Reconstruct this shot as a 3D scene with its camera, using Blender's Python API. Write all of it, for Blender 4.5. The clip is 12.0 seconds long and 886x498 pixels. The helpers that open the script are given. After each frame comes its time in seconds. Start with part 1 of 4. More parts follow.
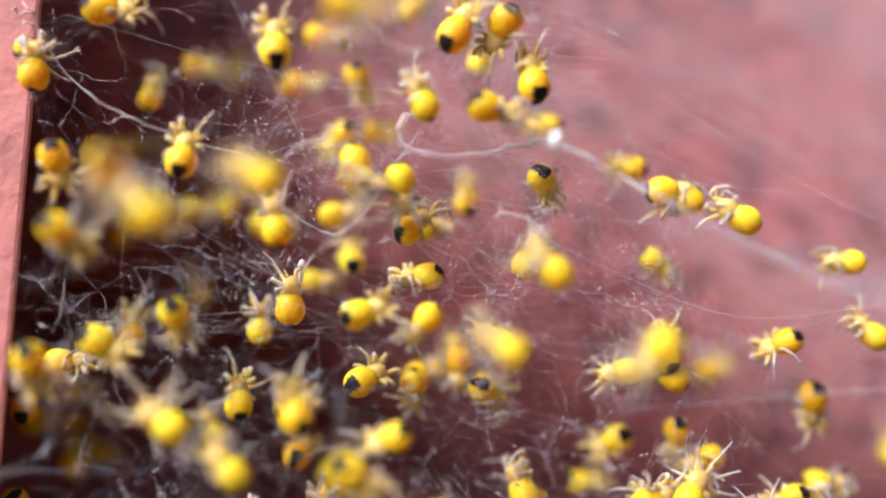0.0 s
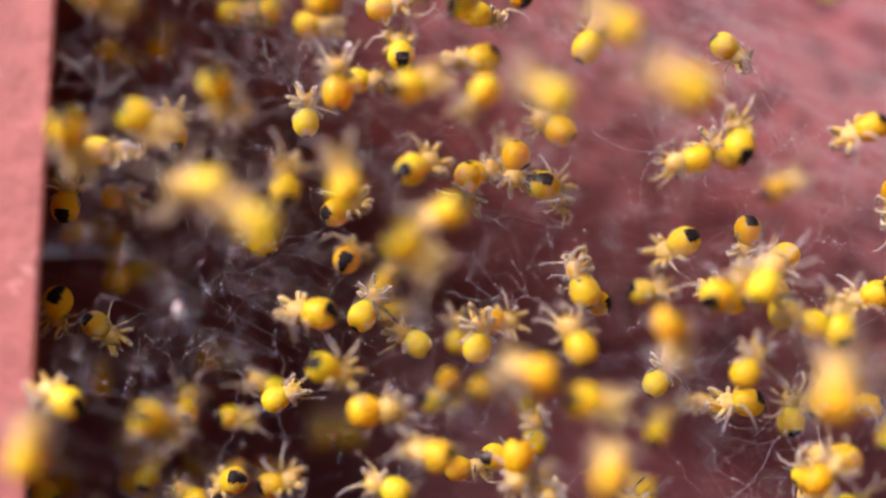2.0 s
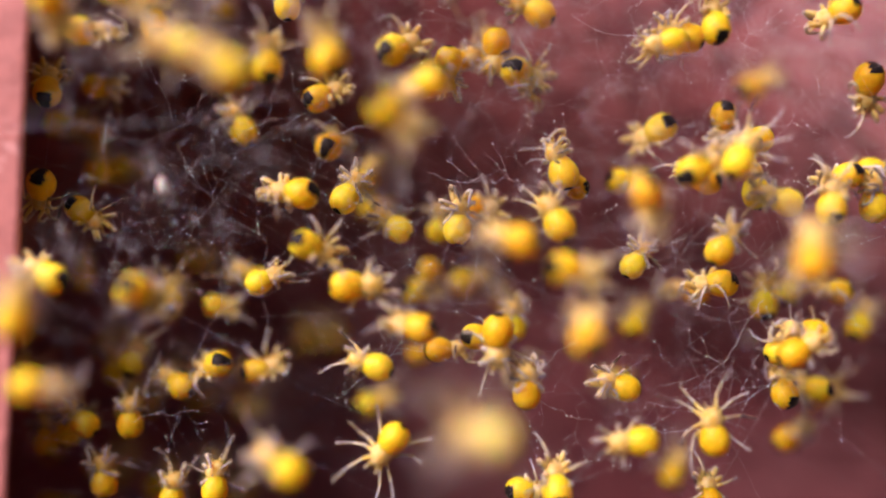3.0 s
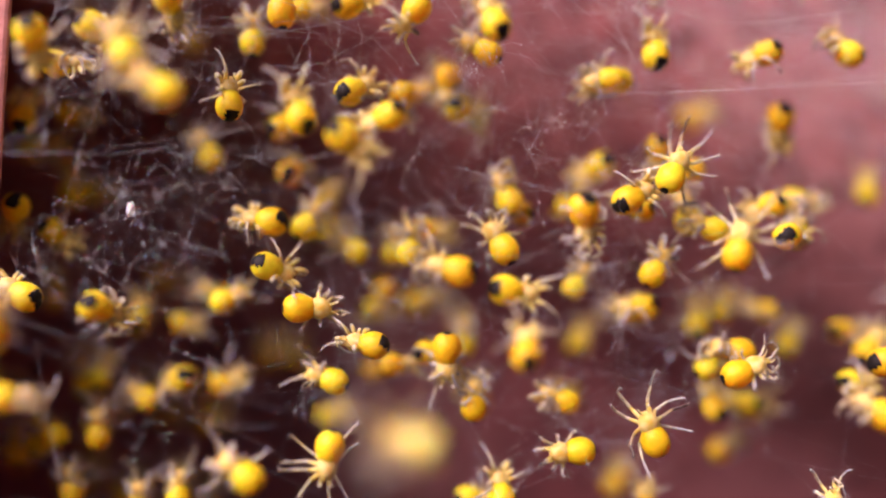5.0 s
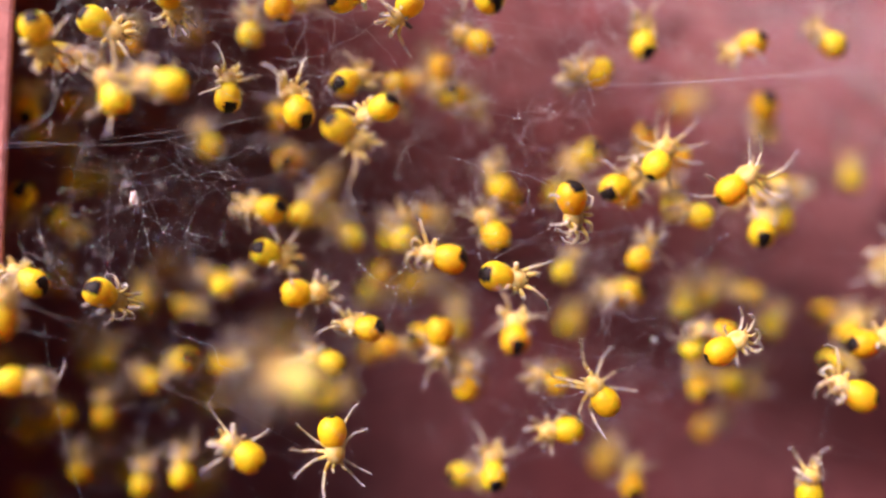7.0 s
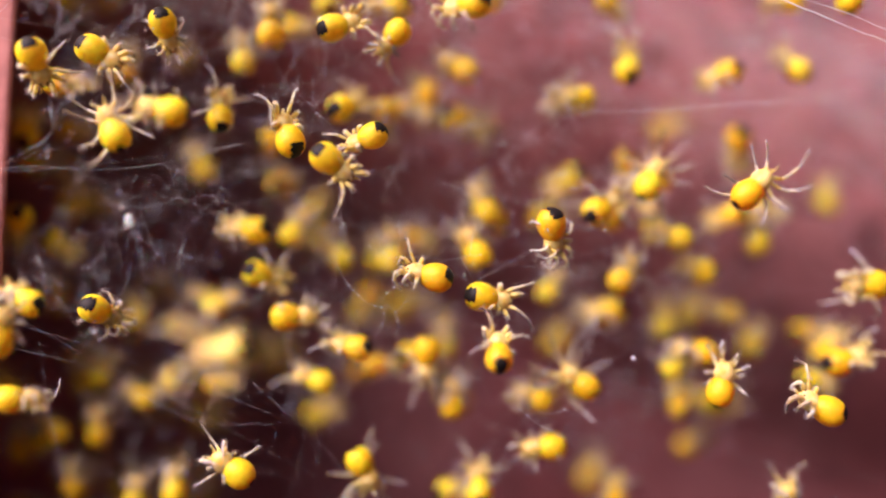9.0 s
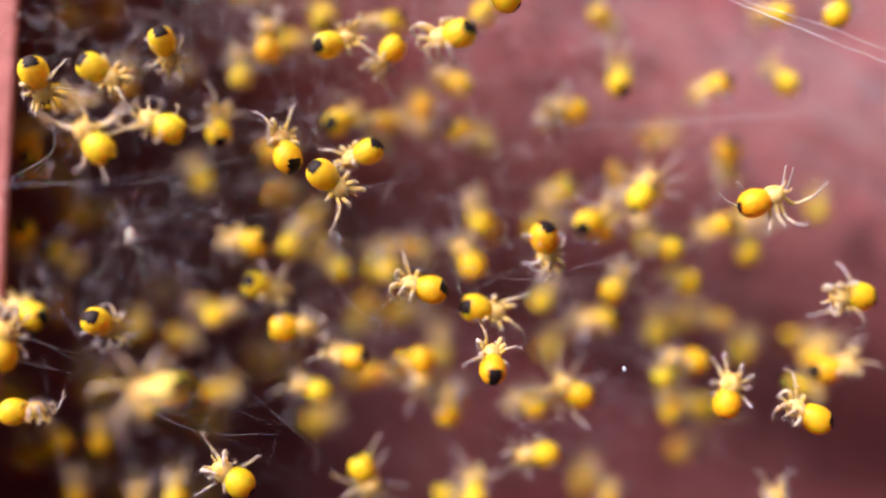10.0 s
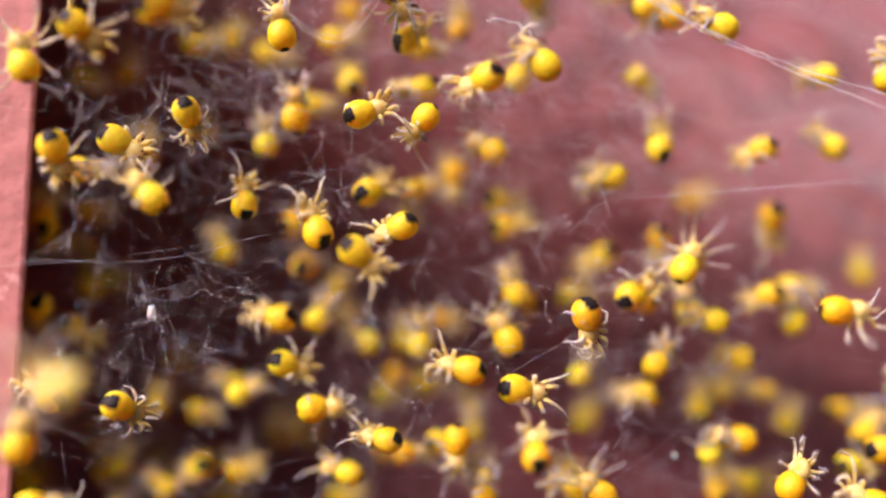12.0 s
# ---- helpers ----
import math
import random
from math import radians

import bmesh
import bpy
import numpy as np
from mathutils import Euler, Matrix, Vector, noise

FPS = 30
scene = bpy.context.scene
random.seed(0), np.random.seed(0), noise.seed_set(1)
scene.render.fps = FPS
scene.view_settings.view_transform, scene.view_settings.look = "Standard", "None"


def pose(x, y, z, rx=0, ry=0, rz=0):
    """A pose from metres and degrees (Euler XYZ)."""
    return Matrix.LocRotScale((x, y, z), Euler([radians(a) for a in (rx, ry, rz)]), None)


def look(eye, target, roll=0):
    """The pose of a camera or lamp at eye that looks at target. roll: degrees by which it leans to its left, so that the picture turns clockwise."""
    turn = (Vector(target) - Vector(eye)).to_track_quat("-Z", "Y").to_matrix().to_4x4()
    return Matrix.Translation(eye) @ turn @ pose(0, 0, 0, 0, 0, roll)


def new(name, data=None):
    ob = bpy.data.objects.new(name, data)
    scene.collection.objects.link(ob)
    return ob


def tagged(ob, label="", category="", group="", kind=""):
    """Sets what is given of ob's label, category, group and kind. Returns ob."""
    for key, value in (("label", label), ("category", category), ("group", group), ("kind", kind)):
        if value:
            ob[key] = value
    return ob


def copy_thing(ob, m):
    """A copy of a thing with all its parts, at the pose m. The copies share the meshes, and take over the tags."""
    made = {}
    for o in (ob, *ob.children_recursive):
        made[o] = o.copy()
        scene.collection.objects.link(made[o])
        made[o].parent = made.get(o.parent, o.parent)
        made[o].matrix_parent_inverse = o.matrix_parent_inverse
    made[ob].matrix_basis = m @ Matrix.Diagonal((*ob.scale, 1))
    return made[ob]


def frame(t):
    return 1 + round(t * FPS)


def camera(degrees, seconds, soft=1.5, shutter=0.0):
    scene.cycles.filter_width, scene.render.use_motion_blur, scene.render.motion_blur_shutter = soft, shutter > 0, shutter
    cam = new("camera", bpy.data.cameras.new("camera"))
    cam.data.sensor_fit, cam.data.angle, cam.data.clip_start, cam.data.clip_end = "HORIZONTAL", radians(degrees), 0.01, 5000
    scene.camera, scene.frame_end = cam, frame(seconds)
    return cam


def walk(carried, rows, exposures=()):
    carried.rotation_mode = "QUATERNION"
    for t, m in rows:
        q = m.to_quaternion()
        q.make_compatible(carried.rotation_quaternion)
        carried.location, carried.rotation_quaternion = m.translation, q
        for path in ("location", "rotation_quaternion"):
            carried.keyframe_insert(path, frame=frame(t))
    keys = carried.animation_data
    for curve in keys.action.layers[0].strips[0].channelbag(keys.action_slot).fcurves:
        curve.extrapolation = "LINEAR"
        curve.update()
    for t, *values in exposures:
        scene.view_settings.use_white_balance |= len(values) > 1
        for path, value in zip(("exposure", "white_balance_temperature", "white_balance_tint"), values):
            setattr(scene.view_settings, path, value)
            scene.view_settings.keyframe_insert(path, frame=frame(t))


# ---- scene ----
# Camera: a phone held a few centimetres from the brood, focus fixed.
cam = camera(51.0, 12.0, soft=2.2)
cam.data.dof.use_dof = True
cam.data.dof.focus_distance = 0.0328
cam.data.dof.aperture_fstop = 8.8
cam.data.dof.aperture_blades = 0
PATH = [
    (0, pose(0.000183, -0.002094, 0.009924, 93.879, -0.183, -1.708)),
    (0.5, pose(-0.000600, -0.000599, 0.009058, 93.902, -0.125, -1.697)),
    (1, pose(-0.000044, 0.000011, 0.007500, 92.508, -0.069, -0.475)),
    (1.5, pose(-0.000169, 0.000032, 0.005218, 91.564, -0.047, 0.384)),
    (2, pose(-0.000320, 0.000023, 0.004289, 90.919, 0.067, 0.744)),
    (2.5, pose(0.000004, 0.000000, 0.000003, 90.010, 0.043, -0.000)),
    (3, pose(-0.000303, -0.000427, 0.001066, 89.332, 0.120, -0.395)),
    (3.5, pose(-0.000187, -0.000929, 0.000629, 89.586, -0.099, -1.318)),
    (3.7, pose(0.000441, -0.001397, 0.000981, 90.022, -0.099, -1.500)),
    (5.3, pose(0.000354, -0.002722, 0.001385, 90.455, -0.235, -2.419)),
    (5.5, pose(0.000178, -0.002770, 0.001600, 89.402, -0.222, -2.644)),
    (6, pose(0.000398, -0.003126, 0.001381, 90.146, -0.083, -1.584)),
    (6.5, pose(0.000532, -0.003531, 0.001537, 88.709, -0.136, -2.101)),
    (7, pose(0.000682, -0.003793, 0.001602, 89.013, -0.131, -1.965)),
    (7.5, pose(0.000696, -0.004167, 0.001476, 89.893, -0.161, -1.962)),
    (7.7, pose(0.000666, -0.004248, 0.001642, 90.410, -0.076, -2.245)),
    (9.3, pose(0.001015, -0.005046, 0.001737, 89.994, -0.132, -2.490)),
    (9.5, pose(0.001219, -0.005242, 0.001876, 89.702, 0.113, -2.587)),
    (10, pose(0.001035, -0.005485, 0.002395, 89.809, 0.052, -2.411)),
    (10.5, pose(0.000897, -0.005478, 0.003847, 91.232, 0.225, -2.071)),
    (11, pose(0.000400, -0.004633, 0.004234, 91.868, 0.316, -1.703)),
    (11.5, pose(0.000342, -0.004535, 0.005030, 91.163, 0.185, -1.928)),
    (12, pose(-0.000105, -0.003887, 0.004234, 91.379, 0.384, -2.244)),
]
walk(cam, PATH, exposures=[(0, 0.18, 6100, 26), (1.0, 0.10, 6400, 35), (1.8, 0.02, 6650, 42), (2.5, -0.05, 6850, 48), (3.7, -0.04, 6850, 48), (6.5, 0.04, 6800, 49), (9.5, 0.05, 6700, 45), (12, 0.05, 6650, 42)])

# Overcast sky with a soft bright patch high on the left.
SUN = Vector((-0.58, -0.42, 0.70)).normalized()
world = bpy.data.worlds.new("sky")
scene.world = world
world.use_nodes = True
wn = world.node_tree.nodes
sky = wn.new("ShaderNodeTexSky")
sky.sky_type = "NISHITA"
sky.sun_disc = False
sky.sun_elevation = math.asin(SUN.z)
sky.sun_rotation = math.atan2(SUN.x, SUN.y)
sky.dust_density = 6.0
sky.air_density = 0.6
sky.ozone_density = 0.2
world.node_tree.links.new(sky.outputs[0], wn["Background"].inputs[0])
wn["Background"].inputs[1].default_value = 0.055
sun_data = bpy.data.lights.new("sun", "SUN")
sun_data.energy = 7.6
sun_data.angle = radians(50)
sun_data.color = (1.0, 0.95, 0.88)
sun = new("sun", sun_data)
sun.matrix_world = look(SUN * 2, (0, 0, 0))

MM = 0.001


# ---- materials ----
class Nodes:
    def __init__(self, name):
        self.mat = bpy.data.materials.new(name)
        self.mat.use_nodes = True
        self.tree = self.mat.node_tree
        self.bsdf = self.tree.nodes["Principled BSDF"]

    def add(self, kind, **values):
        n = self.tree.nodes.new(kind)
        for k, v in values.items():
            n.inputs[k.replace("_", " ")].default_value = v
        return n

    def link(self, a, b):
        self.tree.links.new(a, b)

    def noise(self, scale, detail=4.0, rough=0.55, source="Object"):
        tex = self.add("ShaderNodeTexNoise", Scale=scale, Detail=detail, Roughness=rough)
        co = self.tree.nodes.new("ShaderNodeTexCoord")
        self.link(co.outputs[source], tex.inputs["Vector"])
        return tex.outputs["Fac"]

    def ramp(self, fac, *stops):
        r = self.tree.nodes.new("ShaderNodeValToRGB")
        els = r.color_ramp.elements
        while len(els) < len(stops):
            els.new(0.5)
        for e, (p, c) in zip(els, stops):
            e.position, e.color = p, (*c, 1)
        self.link(fac, r.inputs["Fac"])
        return r.outputs["Color"]

    def mix(self, fac, a, b, blend="MIX"):
        m = self.tree.nodes.new("ShaderNodeMix")
        m.data_type, m.blend_type = "RGBA", blend
        for sock, v in ((m.inputs[0], fac), (m.inputs[6], a), (m.inputs[7], b)):
            if isinstance(v, (float, int)):
                sock.default_value = v
            elif isinstance(v, tuple):
                sock.default_value = (*v, 1)
            else:
                self.link(v, sock)
        return m.outputs[2]

    def bump(self, height, strength, distance):
        b = self.add("ShaderNodeBump", Strength=strength, Distance=distance)
        self.link(height, b.inputs["Height"])
        self.link(b.outputs["Normal"], self.bsdf.inputs["Normal"])

    def set(self, **values):
        for k, v in values.items():
            self.bsdf.inputs[k.replace("_", " ")].default_value = v

    def colour(self, socket):
        self.link(socket, self.bsdf.inputs["Base Color"])

    def random(self):
        return self.tree.nodes.new("ShaderNodeObjectInfo").outputs["Random"]


def paint_material(name, light, dark, dirt=1.0):
    n = Nodes(name)
    broad = n.noise(70, 5, 0.6)
    fine = n.noise(520, 6, 0.7)
    base = n.ramp(broad, (0.3, dark), (0.7, light))
    stains = n.ramp(n.noise(760, 5, 0.65), (0.41, (0.30, 0.29, 0.33)), (0.51, (1, 1, 1)))
    c = n.mix(0.85 * dirt, base, stains, "MULTIPLY")
    dots = n.add("ShaderNodeTexVoronoi", Scale=800.0, Randomness=1.0)
    n.link(n.tree.nodes.new("ShaderNodeTexCoord").outputs["Object"], dots.inputs["Vector"])
    dust = n.ramp(dots.outputs["Distance"], (0.26, (0.10, 0.08, 0.09)), (0.42, (1, 1, 1)))
    patchy = n.ramp(n.noise(190, 4, 0.7), (0.44, (0, 0, 0)), (0.54, (1, 1, 1)))
    c = n.mix(patchy, c, n.mix(0.8 * dirt, c, dust, "MULTIPLY"))
    grime = n.ramp(n.noise(1500, 4, 0.7), (0.33, (0.30, 0.26, 0.27)), (0.42, (1, 1, 1)))
    c = n.mix(0.6 * dirt, c, grime, "MULTIPLY")
    specks = n.ramp(n.noise(900, 3, 0.6), (0.68, (0, 0, 0)), (0.76, (0.5, 0.42, 0.4)))
    c = n.mix(0.35, c, specks, "ADD")
    n.colour(c)
    n.set(Roughness=0.55, Specular_IOR_Level=0.3)
    n.bump(fine, 0.35, 0.0004)
    return n.mat


def yellow_material(name, low, mid, high):
    n = Nodes(name)
    warm = n.ramp(n.random(), (0.0, low), (0.5, mid), (1.0, high))
    mottled = n.ramp(n.noise(2600, 4), (0.35, (0.86, 0.80, 0.62)), (0.62, (1, 1, 1)))
    n.colour(n.mix(0.8, warm, mottled, "MULTIPLY"))
    n.set(Roughness=0.5, Subsurface_Weight=1.0, Subsurface_Scale=0.0011, Specular_IOR_Level=0.35)
    n.bsdf.inputs["Subsurface Radius"].default_value = (1.0, 0.62, 0.08)
    n.bump(n.noise(5200, 4), 0.45, 0.00005)
    return n.mat


def chitin_material(name, a, b, rough=0.6, scale=3500, solid=1.0, dark=(0.82, 0.80, 0.78), share=1.0):
    """share: up to which random number the object's tint runs from dark to full."""
    n = Nodes(name)
    tint = n.ramp(n.noise(scale, 4), (0.32, a), (0.68, b))
    vary = n.ramp(n.random(), (0.0, dark), (share, (1.0, 1.0, 1.0)))
    n.colour(n.mix(1.0, tint, vary, "MULTIPLY"))
    n.bsdf.inputs["Subsurface Radius"].default_value = (1.0, 0.75, 0.35)
    n.set(Roughness=rough, Subsurface_Weight=0.7, Subsurface_Scale=0.0004, Specular_IOR_Level=0.25, Alpha=solid)
    return n.mat


def silk_material(name, a, b, solid=0.75):
    n = Nodes(name)
    n.colour(n.ramp(n.noise(900, 2), (0.3, a), (0.7, b)))
    n.set(Roughness=0.3, Specular_IOR_Level=0.35, Subsurface_Weight=0.5, Subsurface_Scale=0.0003, Alpha=solid)
    return n.mat


PAINT = paint_material("wall_paint", (0.575, 0.246, 0.242), (0.43, 0.112, 0.118))
BOARD = paint_material("board_paint", (0.58, 0.23, 0.20), (0.49, 0.185, 0.165), 0.25)
YELLOW = yellow_material("abdomen_yellow", (0.90, 0.48, 0.003), (0.94, 0.61, 0.007), (0.95, 0.70, 0.02))
CREAM = yellow_material("abdomen_cream", (0.92, 0.74, 0.16), (0.93, 0.77, 0.20), (0.94, 0.80, 0.24))
BLACK = chitin_material("tail_patch_black", (0.004, 0.003, 0.003), (0.016, 0.011, 0.010), 0.6)
STRAW = chitin_material("straw_chitin", (0.79, 0.50, 0.07), (0.91, 0.75, 0.32), 0.5, solid=0.92)
LEG = chitin_material("leg_straw", (0.72, 0.58, 0.32), (0.88, 0.80, 0.62), 0.45, solid=0.84, dark=(0.55, 0.46, 0.40), share=0.4)
TIP = chitin_material("leg_grey", (0.44, 0.40, 0.37), (0.72, 0.68, 0.65), 0.4, solid=0.78, dark=(0.07, 0.04, 0.035), share=0.45)
EYE = chitin_material("eye_brown", (0.03, 0.008, 0.006), (0.07, 0.02, 0.012), 0.2)
SILK = silk_material("silk", (0.88, 0.85, 0.86), (0.97, 0.96, 0.97))
VEIL = silk_material("matted_silk", (0.62, 0.56, 0.57), (0.86, 0.82, 0.83), 0.42)
DUSTY = silk_material("dusty_silk", (0.46, 0.38, 0.38), (0.80, 0.72, 0.70))


# ---- mesh helpers ----
def mesh_from(name, verts, faces, mats, slots=None, smooth=True):
    me = bpy.data.meshes.new(name)
    me.from_pydata([tuple(v) for v in verts], [], faces)
    for m in mats:
        me.materials.append(m)
    if slots is not None:
        me.polygons.foreach_set("material_index", slots)
    me.polygons.foreach_set("use_smooth", [smooth] * len(me.polygons))
    me.update()
    return me


def part(name, me, parent, label=""):
    ob = new(name, me)
    ob.parent = parent
    return tagged(ob, label)


def tube(verts, faces, pts, radii, sides=6, cap=True):
    """Adds a tapered tube through pts to the lists."""
    first = len(verts)
    up = Vector((0.13, 0.21, 0.97))
    for i, p in enumerate(pts):
        d = (pts[min(i + 1, len(pts) - 1)] - pts[max(i - 1, 0)]).normalized()
        a = d.cross(up)
        a = a.normalized() if a.length > 1e-6 else d.orthogonal().normalized()
        b = d.cross(a)
        for k in range(sides):
            t = 2 * math.pi * k / sides
            verts.append(p + (a * math.cos(t) + b * math.sin(t)) * radii[i])
    for i in range(len(pts) - 1):
        for k in range(sides):
            q, r = first + i * sides, first + (i + 1) * sides
            faces.append((q + k, q + (k + 1) % sides, r + (k + 1) % sides, r + k))
    if cap:
        faces.append(tuple(first + k for k in reversed(range(sides))))
        faces.append(tuple(first + (len(pts) - 1) * sides + k for k in range(sides)))


def ball(verts, faces, centre, half, rings=10, segs=14, shape=None):
    first = len(verts)
    for i in range(rings + 1):
        a = math.pi * i / rings
        for k in range(segs):
            b = 2 * math.pi * k / segs
            v = Vector((math.cos(a), math.sin(a) * math.cos(b), math.sin(a) * math.sin(b)))
            if shape:
                v = shape(v)
            verts.append(Vector(centre) + Vector((v.x * half[0], v.y * half[1], v.z * half[2])))
    for i in range(rings):
        for k in range(segs):
            q, r = first + i * segs, first + (i + 1) * segs
            faces.append((q + k, r + k, r + (k + 1) % segs, q + (k + 1) % segs))


# ---- the setting ----
def wall_depth(x, z):
    """The casing is rounded at the upper right and coves away into a deep gap at the lower left."""
    s = 0.40 * x + 0.92 * z
    if s > 14.5:
        return 40.8 + min(0.012 * (s - 14.5) ** 2, 80.0)
    return 40.8 + min(0.052 * (14.5 - s) ** 2, 9.0 + 0.12 * (14.5 - s))


def wall():
    xs = [-300, -200, -120, -80] + [-60 + 2 * i for i in range(61)] + [80, 120, 200, 300]
    zs = [-300, -200, -120, -80] + [-60 + 2 * i for i in range(61)] + [80, 120, 200, 300]
    verts, faces = [], []
    for back in (0, 1):
        for z in zs:
            for x in xs:
                y = wall_depth(x, z) if not back else 150.0
                y += 0.0 if back else 0.12 * noise.noise(Vector((x * 0.3, z * 0.3, 0)))
                verts.append(Vector((x, y, z)) * MM)
    n, m = len(xs), len(zs)
    for back in (0, 1):
        o = back * n * m
        for j in range(m - 1):
            for i in range(n - 1):
                q = o + j * n + i
                f = (q, q + 1, q + n + 1, q + n)
                faces.append(f if not back else tuple(reversed(f)))
    ring = [i for i in range(n)] + [j * n + n - 1 for j in range(1, m)] + [(m - 1) * n + i for i in range(n - 2, -1, -1)] + [j * n for j in range(m - 2, 0, -1)]
    for a, b in zip(ring, ring[1:] + ring[:1]):
        faces.append((b, a, a + n * m, b + n * m))
    tagged(new("wall_back", mesh_from("wall_back", verts, faces, [PAINT])), "weathered dull red painted wooden casing with web on it", "wall", kind="structure")


def jamb():
    """The board whose front edge closes the recess; its edge leans a little."""
    verts, faces = [], []
    zs = [-300 + 10 * i for i in range(61)]
    prof = [(-180.0, 30.5), (-0.16, 30.5), (-0.05, 30.55), (0.0, 30.66), (-0.12, 30.9), (-0.8, 31.9), (-10.0, 44.0), (-24.0, 149.0), (-180.0, 149.0)]
    for z in zs:
        edge = -14.24 + 0.0538 * z
        for u, y in prof:
            wob = 0.10 * noise.noise(Vector((z * 0.25, u * 0.2, 3.0))) if u > -1 else 0.0
            verts.append(Vector((edge + u + wob, y, z)) * MM)
    k = len(prof)
    for j in range(len(zs) - 1):
        for i in range(k):
            a, b = j * k + i, j * k + (i + 1) % k
            faces.append((a, b, b + k, a + k))
    faces.append(tuple(range(k - 1, -1, -1)))
    faces.append(tuple((len(zs) - 1) * k + i for i in range(k)))
    tagged(new("wall_left", mesh_from("wall_left", verts, faces, [BOARD], smooth=False)), "pale red painted wooden frame board with worn edge", "frame", kind="structure")


wall()
jamb()


# ---- spiderlings ----
def body(x, y, z, ang, tilt, spin=0.0, size=1.0):
    """A pose from millimetres: ang, the way the head points in the plane facing the eye; tilt, how far the head leans away; spin, about the body."""
    a, t = radians(ang), radians(tilt)
    fore = Vector((math.cos(a) * math.cos(t), math.sin(t), math.sin(a) * math.cos(t)))
    back = Vector((0.15, -1.0, 0.45))
    back = (back - fore * back.dot(fore)).normalized()
    back = Matrix.Rotation(radians(spin), 3, fore) @ back
    side = back.cross(fore)
    turn = Matrix((fore, side, back)).transposed()
    return Matrix.LocRotScale(Vector((x, y, z)) * MM, turn.to_quaternion(), (size,) * 3)


AX, AY, AZ = 0.62, 0.505, 0.50


def egg(v):
    k = 1.0 - 0.13 * v.x
    return Vector((v.x, v.y * k, v.z * k))


def abdomen_mesh(paint):
    verts, faces = [], []
    ball(verts, faces, (0, 0, 0), (AX, AY, AZ), 14, 20, egg)
    return mesh_from("abdomen", [v * MM for v in verts], faces, [paint])


def patch_mesh(rng):
    """A toothed black patch on the rear of the back, in stepped bars that narrow to the tail."""
    verts, faces = [], []
    rows, cols = 15, 8
    for i in range(rows):
        s = i / (rows - 1)
        along = -28 + 90 * s
        step = (s * 4.0) % 1.0
        half = (12 + 19 * min(1.0, s * 1.5)) * (0.64 + 0.46 * step) * (1.0 if s < 0.97 else 0.7)
        half *= rng.uniform(0.94, 1.06)
        for k in range(cols):
            w = -1 + 2 * k / (cols - 1)
            a, b = radians(along), radians(half * w)
            v = Vector((-math.cos(a) * math.cos(b), math.sin(b), math.sin(a) * math.cos(b)))
            v = egg(v)
            verts.append(Vector((v.x * AX, v.y * AY, v.z * AZ)) * 1.012 * MM)
    for i in range(rows - 1):
        for k in range(cols - 1):
            q = i * cols + k
            faces.append((q, q + 1, q + cols + 1, q + cols))
    return mesh_from("tail_patch", verts, faces, [BLACK])


def head_mesh():
    verts, faces = [], []
    ball(verts, faces, (0.66, 0, -0.04), (0.43, 0.39, 0.31), 9, 12, lambda v: Vector((v.x, v.y * (1 - 0.22 * max(v.x, 0)), v.z * (1 + 0.12 * v.x))))
    ball(verts, faces, (0.46, 0, -0.02), (0.14, 0.12, 0.12), 5, 8)
    return mesh_from("head", [v * MM for v in verts], faces, [STRAW])


def eye_mesh():
    verts, faces = [], []
    ball(verts, faces, (0, 0, 0), (0.042,) * 3, 4, 6)
    return mesh_from("eye", [v * MM for v in verts], faces, [EYE])


def limb_mesh(name, azim, lifts, lengths, radius, rng, sweep=0.0):
    """A jointed limb from its root: one lift angle and one length a joint. Golden to the knee, then pale, then grey."""
    pts, rad = [Vector((0, 0, 0))], [radius * 0.9]
    az = radians(azim)
    for i, (lift, ln) in enumerate(zip(lifts, lengths)):
        e, twist = radians(lift), az + radians(rng.uniform(-9, 9) + sweep * i)
        d = Vector((math.cos(twist) * math.cos(e), math.sin(twist) * math.cos(e), math.sin(e)))
        p0 = pts[-1]
        pts += [p0 + d * ln * 0.2, p0 + d * ln * 0.6, p0 + d * ln]
        taper = radius * (1.0 - 0.14 * i)
        rad += [taper * 0.98, taper * 1.08, taper * 0.84]
    rad[-1] = radius * 0.26
    verts, faces = [], []
    tube(verts, faces, pts, rad)
    side = (len(pts) - 1) * 6
    slots = [0 if i < 24 else 1 if i < 54 else 2 for i in range(side)] + [0, 2]
    return mesh_from(name, [v * MM for v in verts], faces, [STRAW, LEG, TIP], slots)


# azimuths of the four leg pairs, lifts of the five joints, and a length factor, for each way of holding the legs
POSTURES = [
    ((20, 56, 100, 142), (38, -26, -112, -150, -168), 0.92),
    ((14, 42, 88, 138), (56, 20, -46, -92, -112), 1.02),
    ((12, 38, 80, 136), (30, -18, -98, -140, -160), 0.98),
    ((22, 58, 108, 146), (52, 26, -14, -50, -66), 1.42),
    ((16, 48, 98, 148), (50, -8, -92, -138, -150), 0.98),
    ((12, 30, 84, 132), (44, 36, 8, -20, -44), 1.10),
]
POSTURE_WORDS = ["legs drawn in round its head", "legs half spread", "legs folded in front of its head", "legs spread wide", "legs bunched and bent", "front legs stretched ahead"]
ABDOMEN, PALE_ABDOMEN, HEAD, EYE_BEAD = abdomen_mesh(YELLOW), abdomen_mesh(CREAM), head_mesh(), eye_mesh()


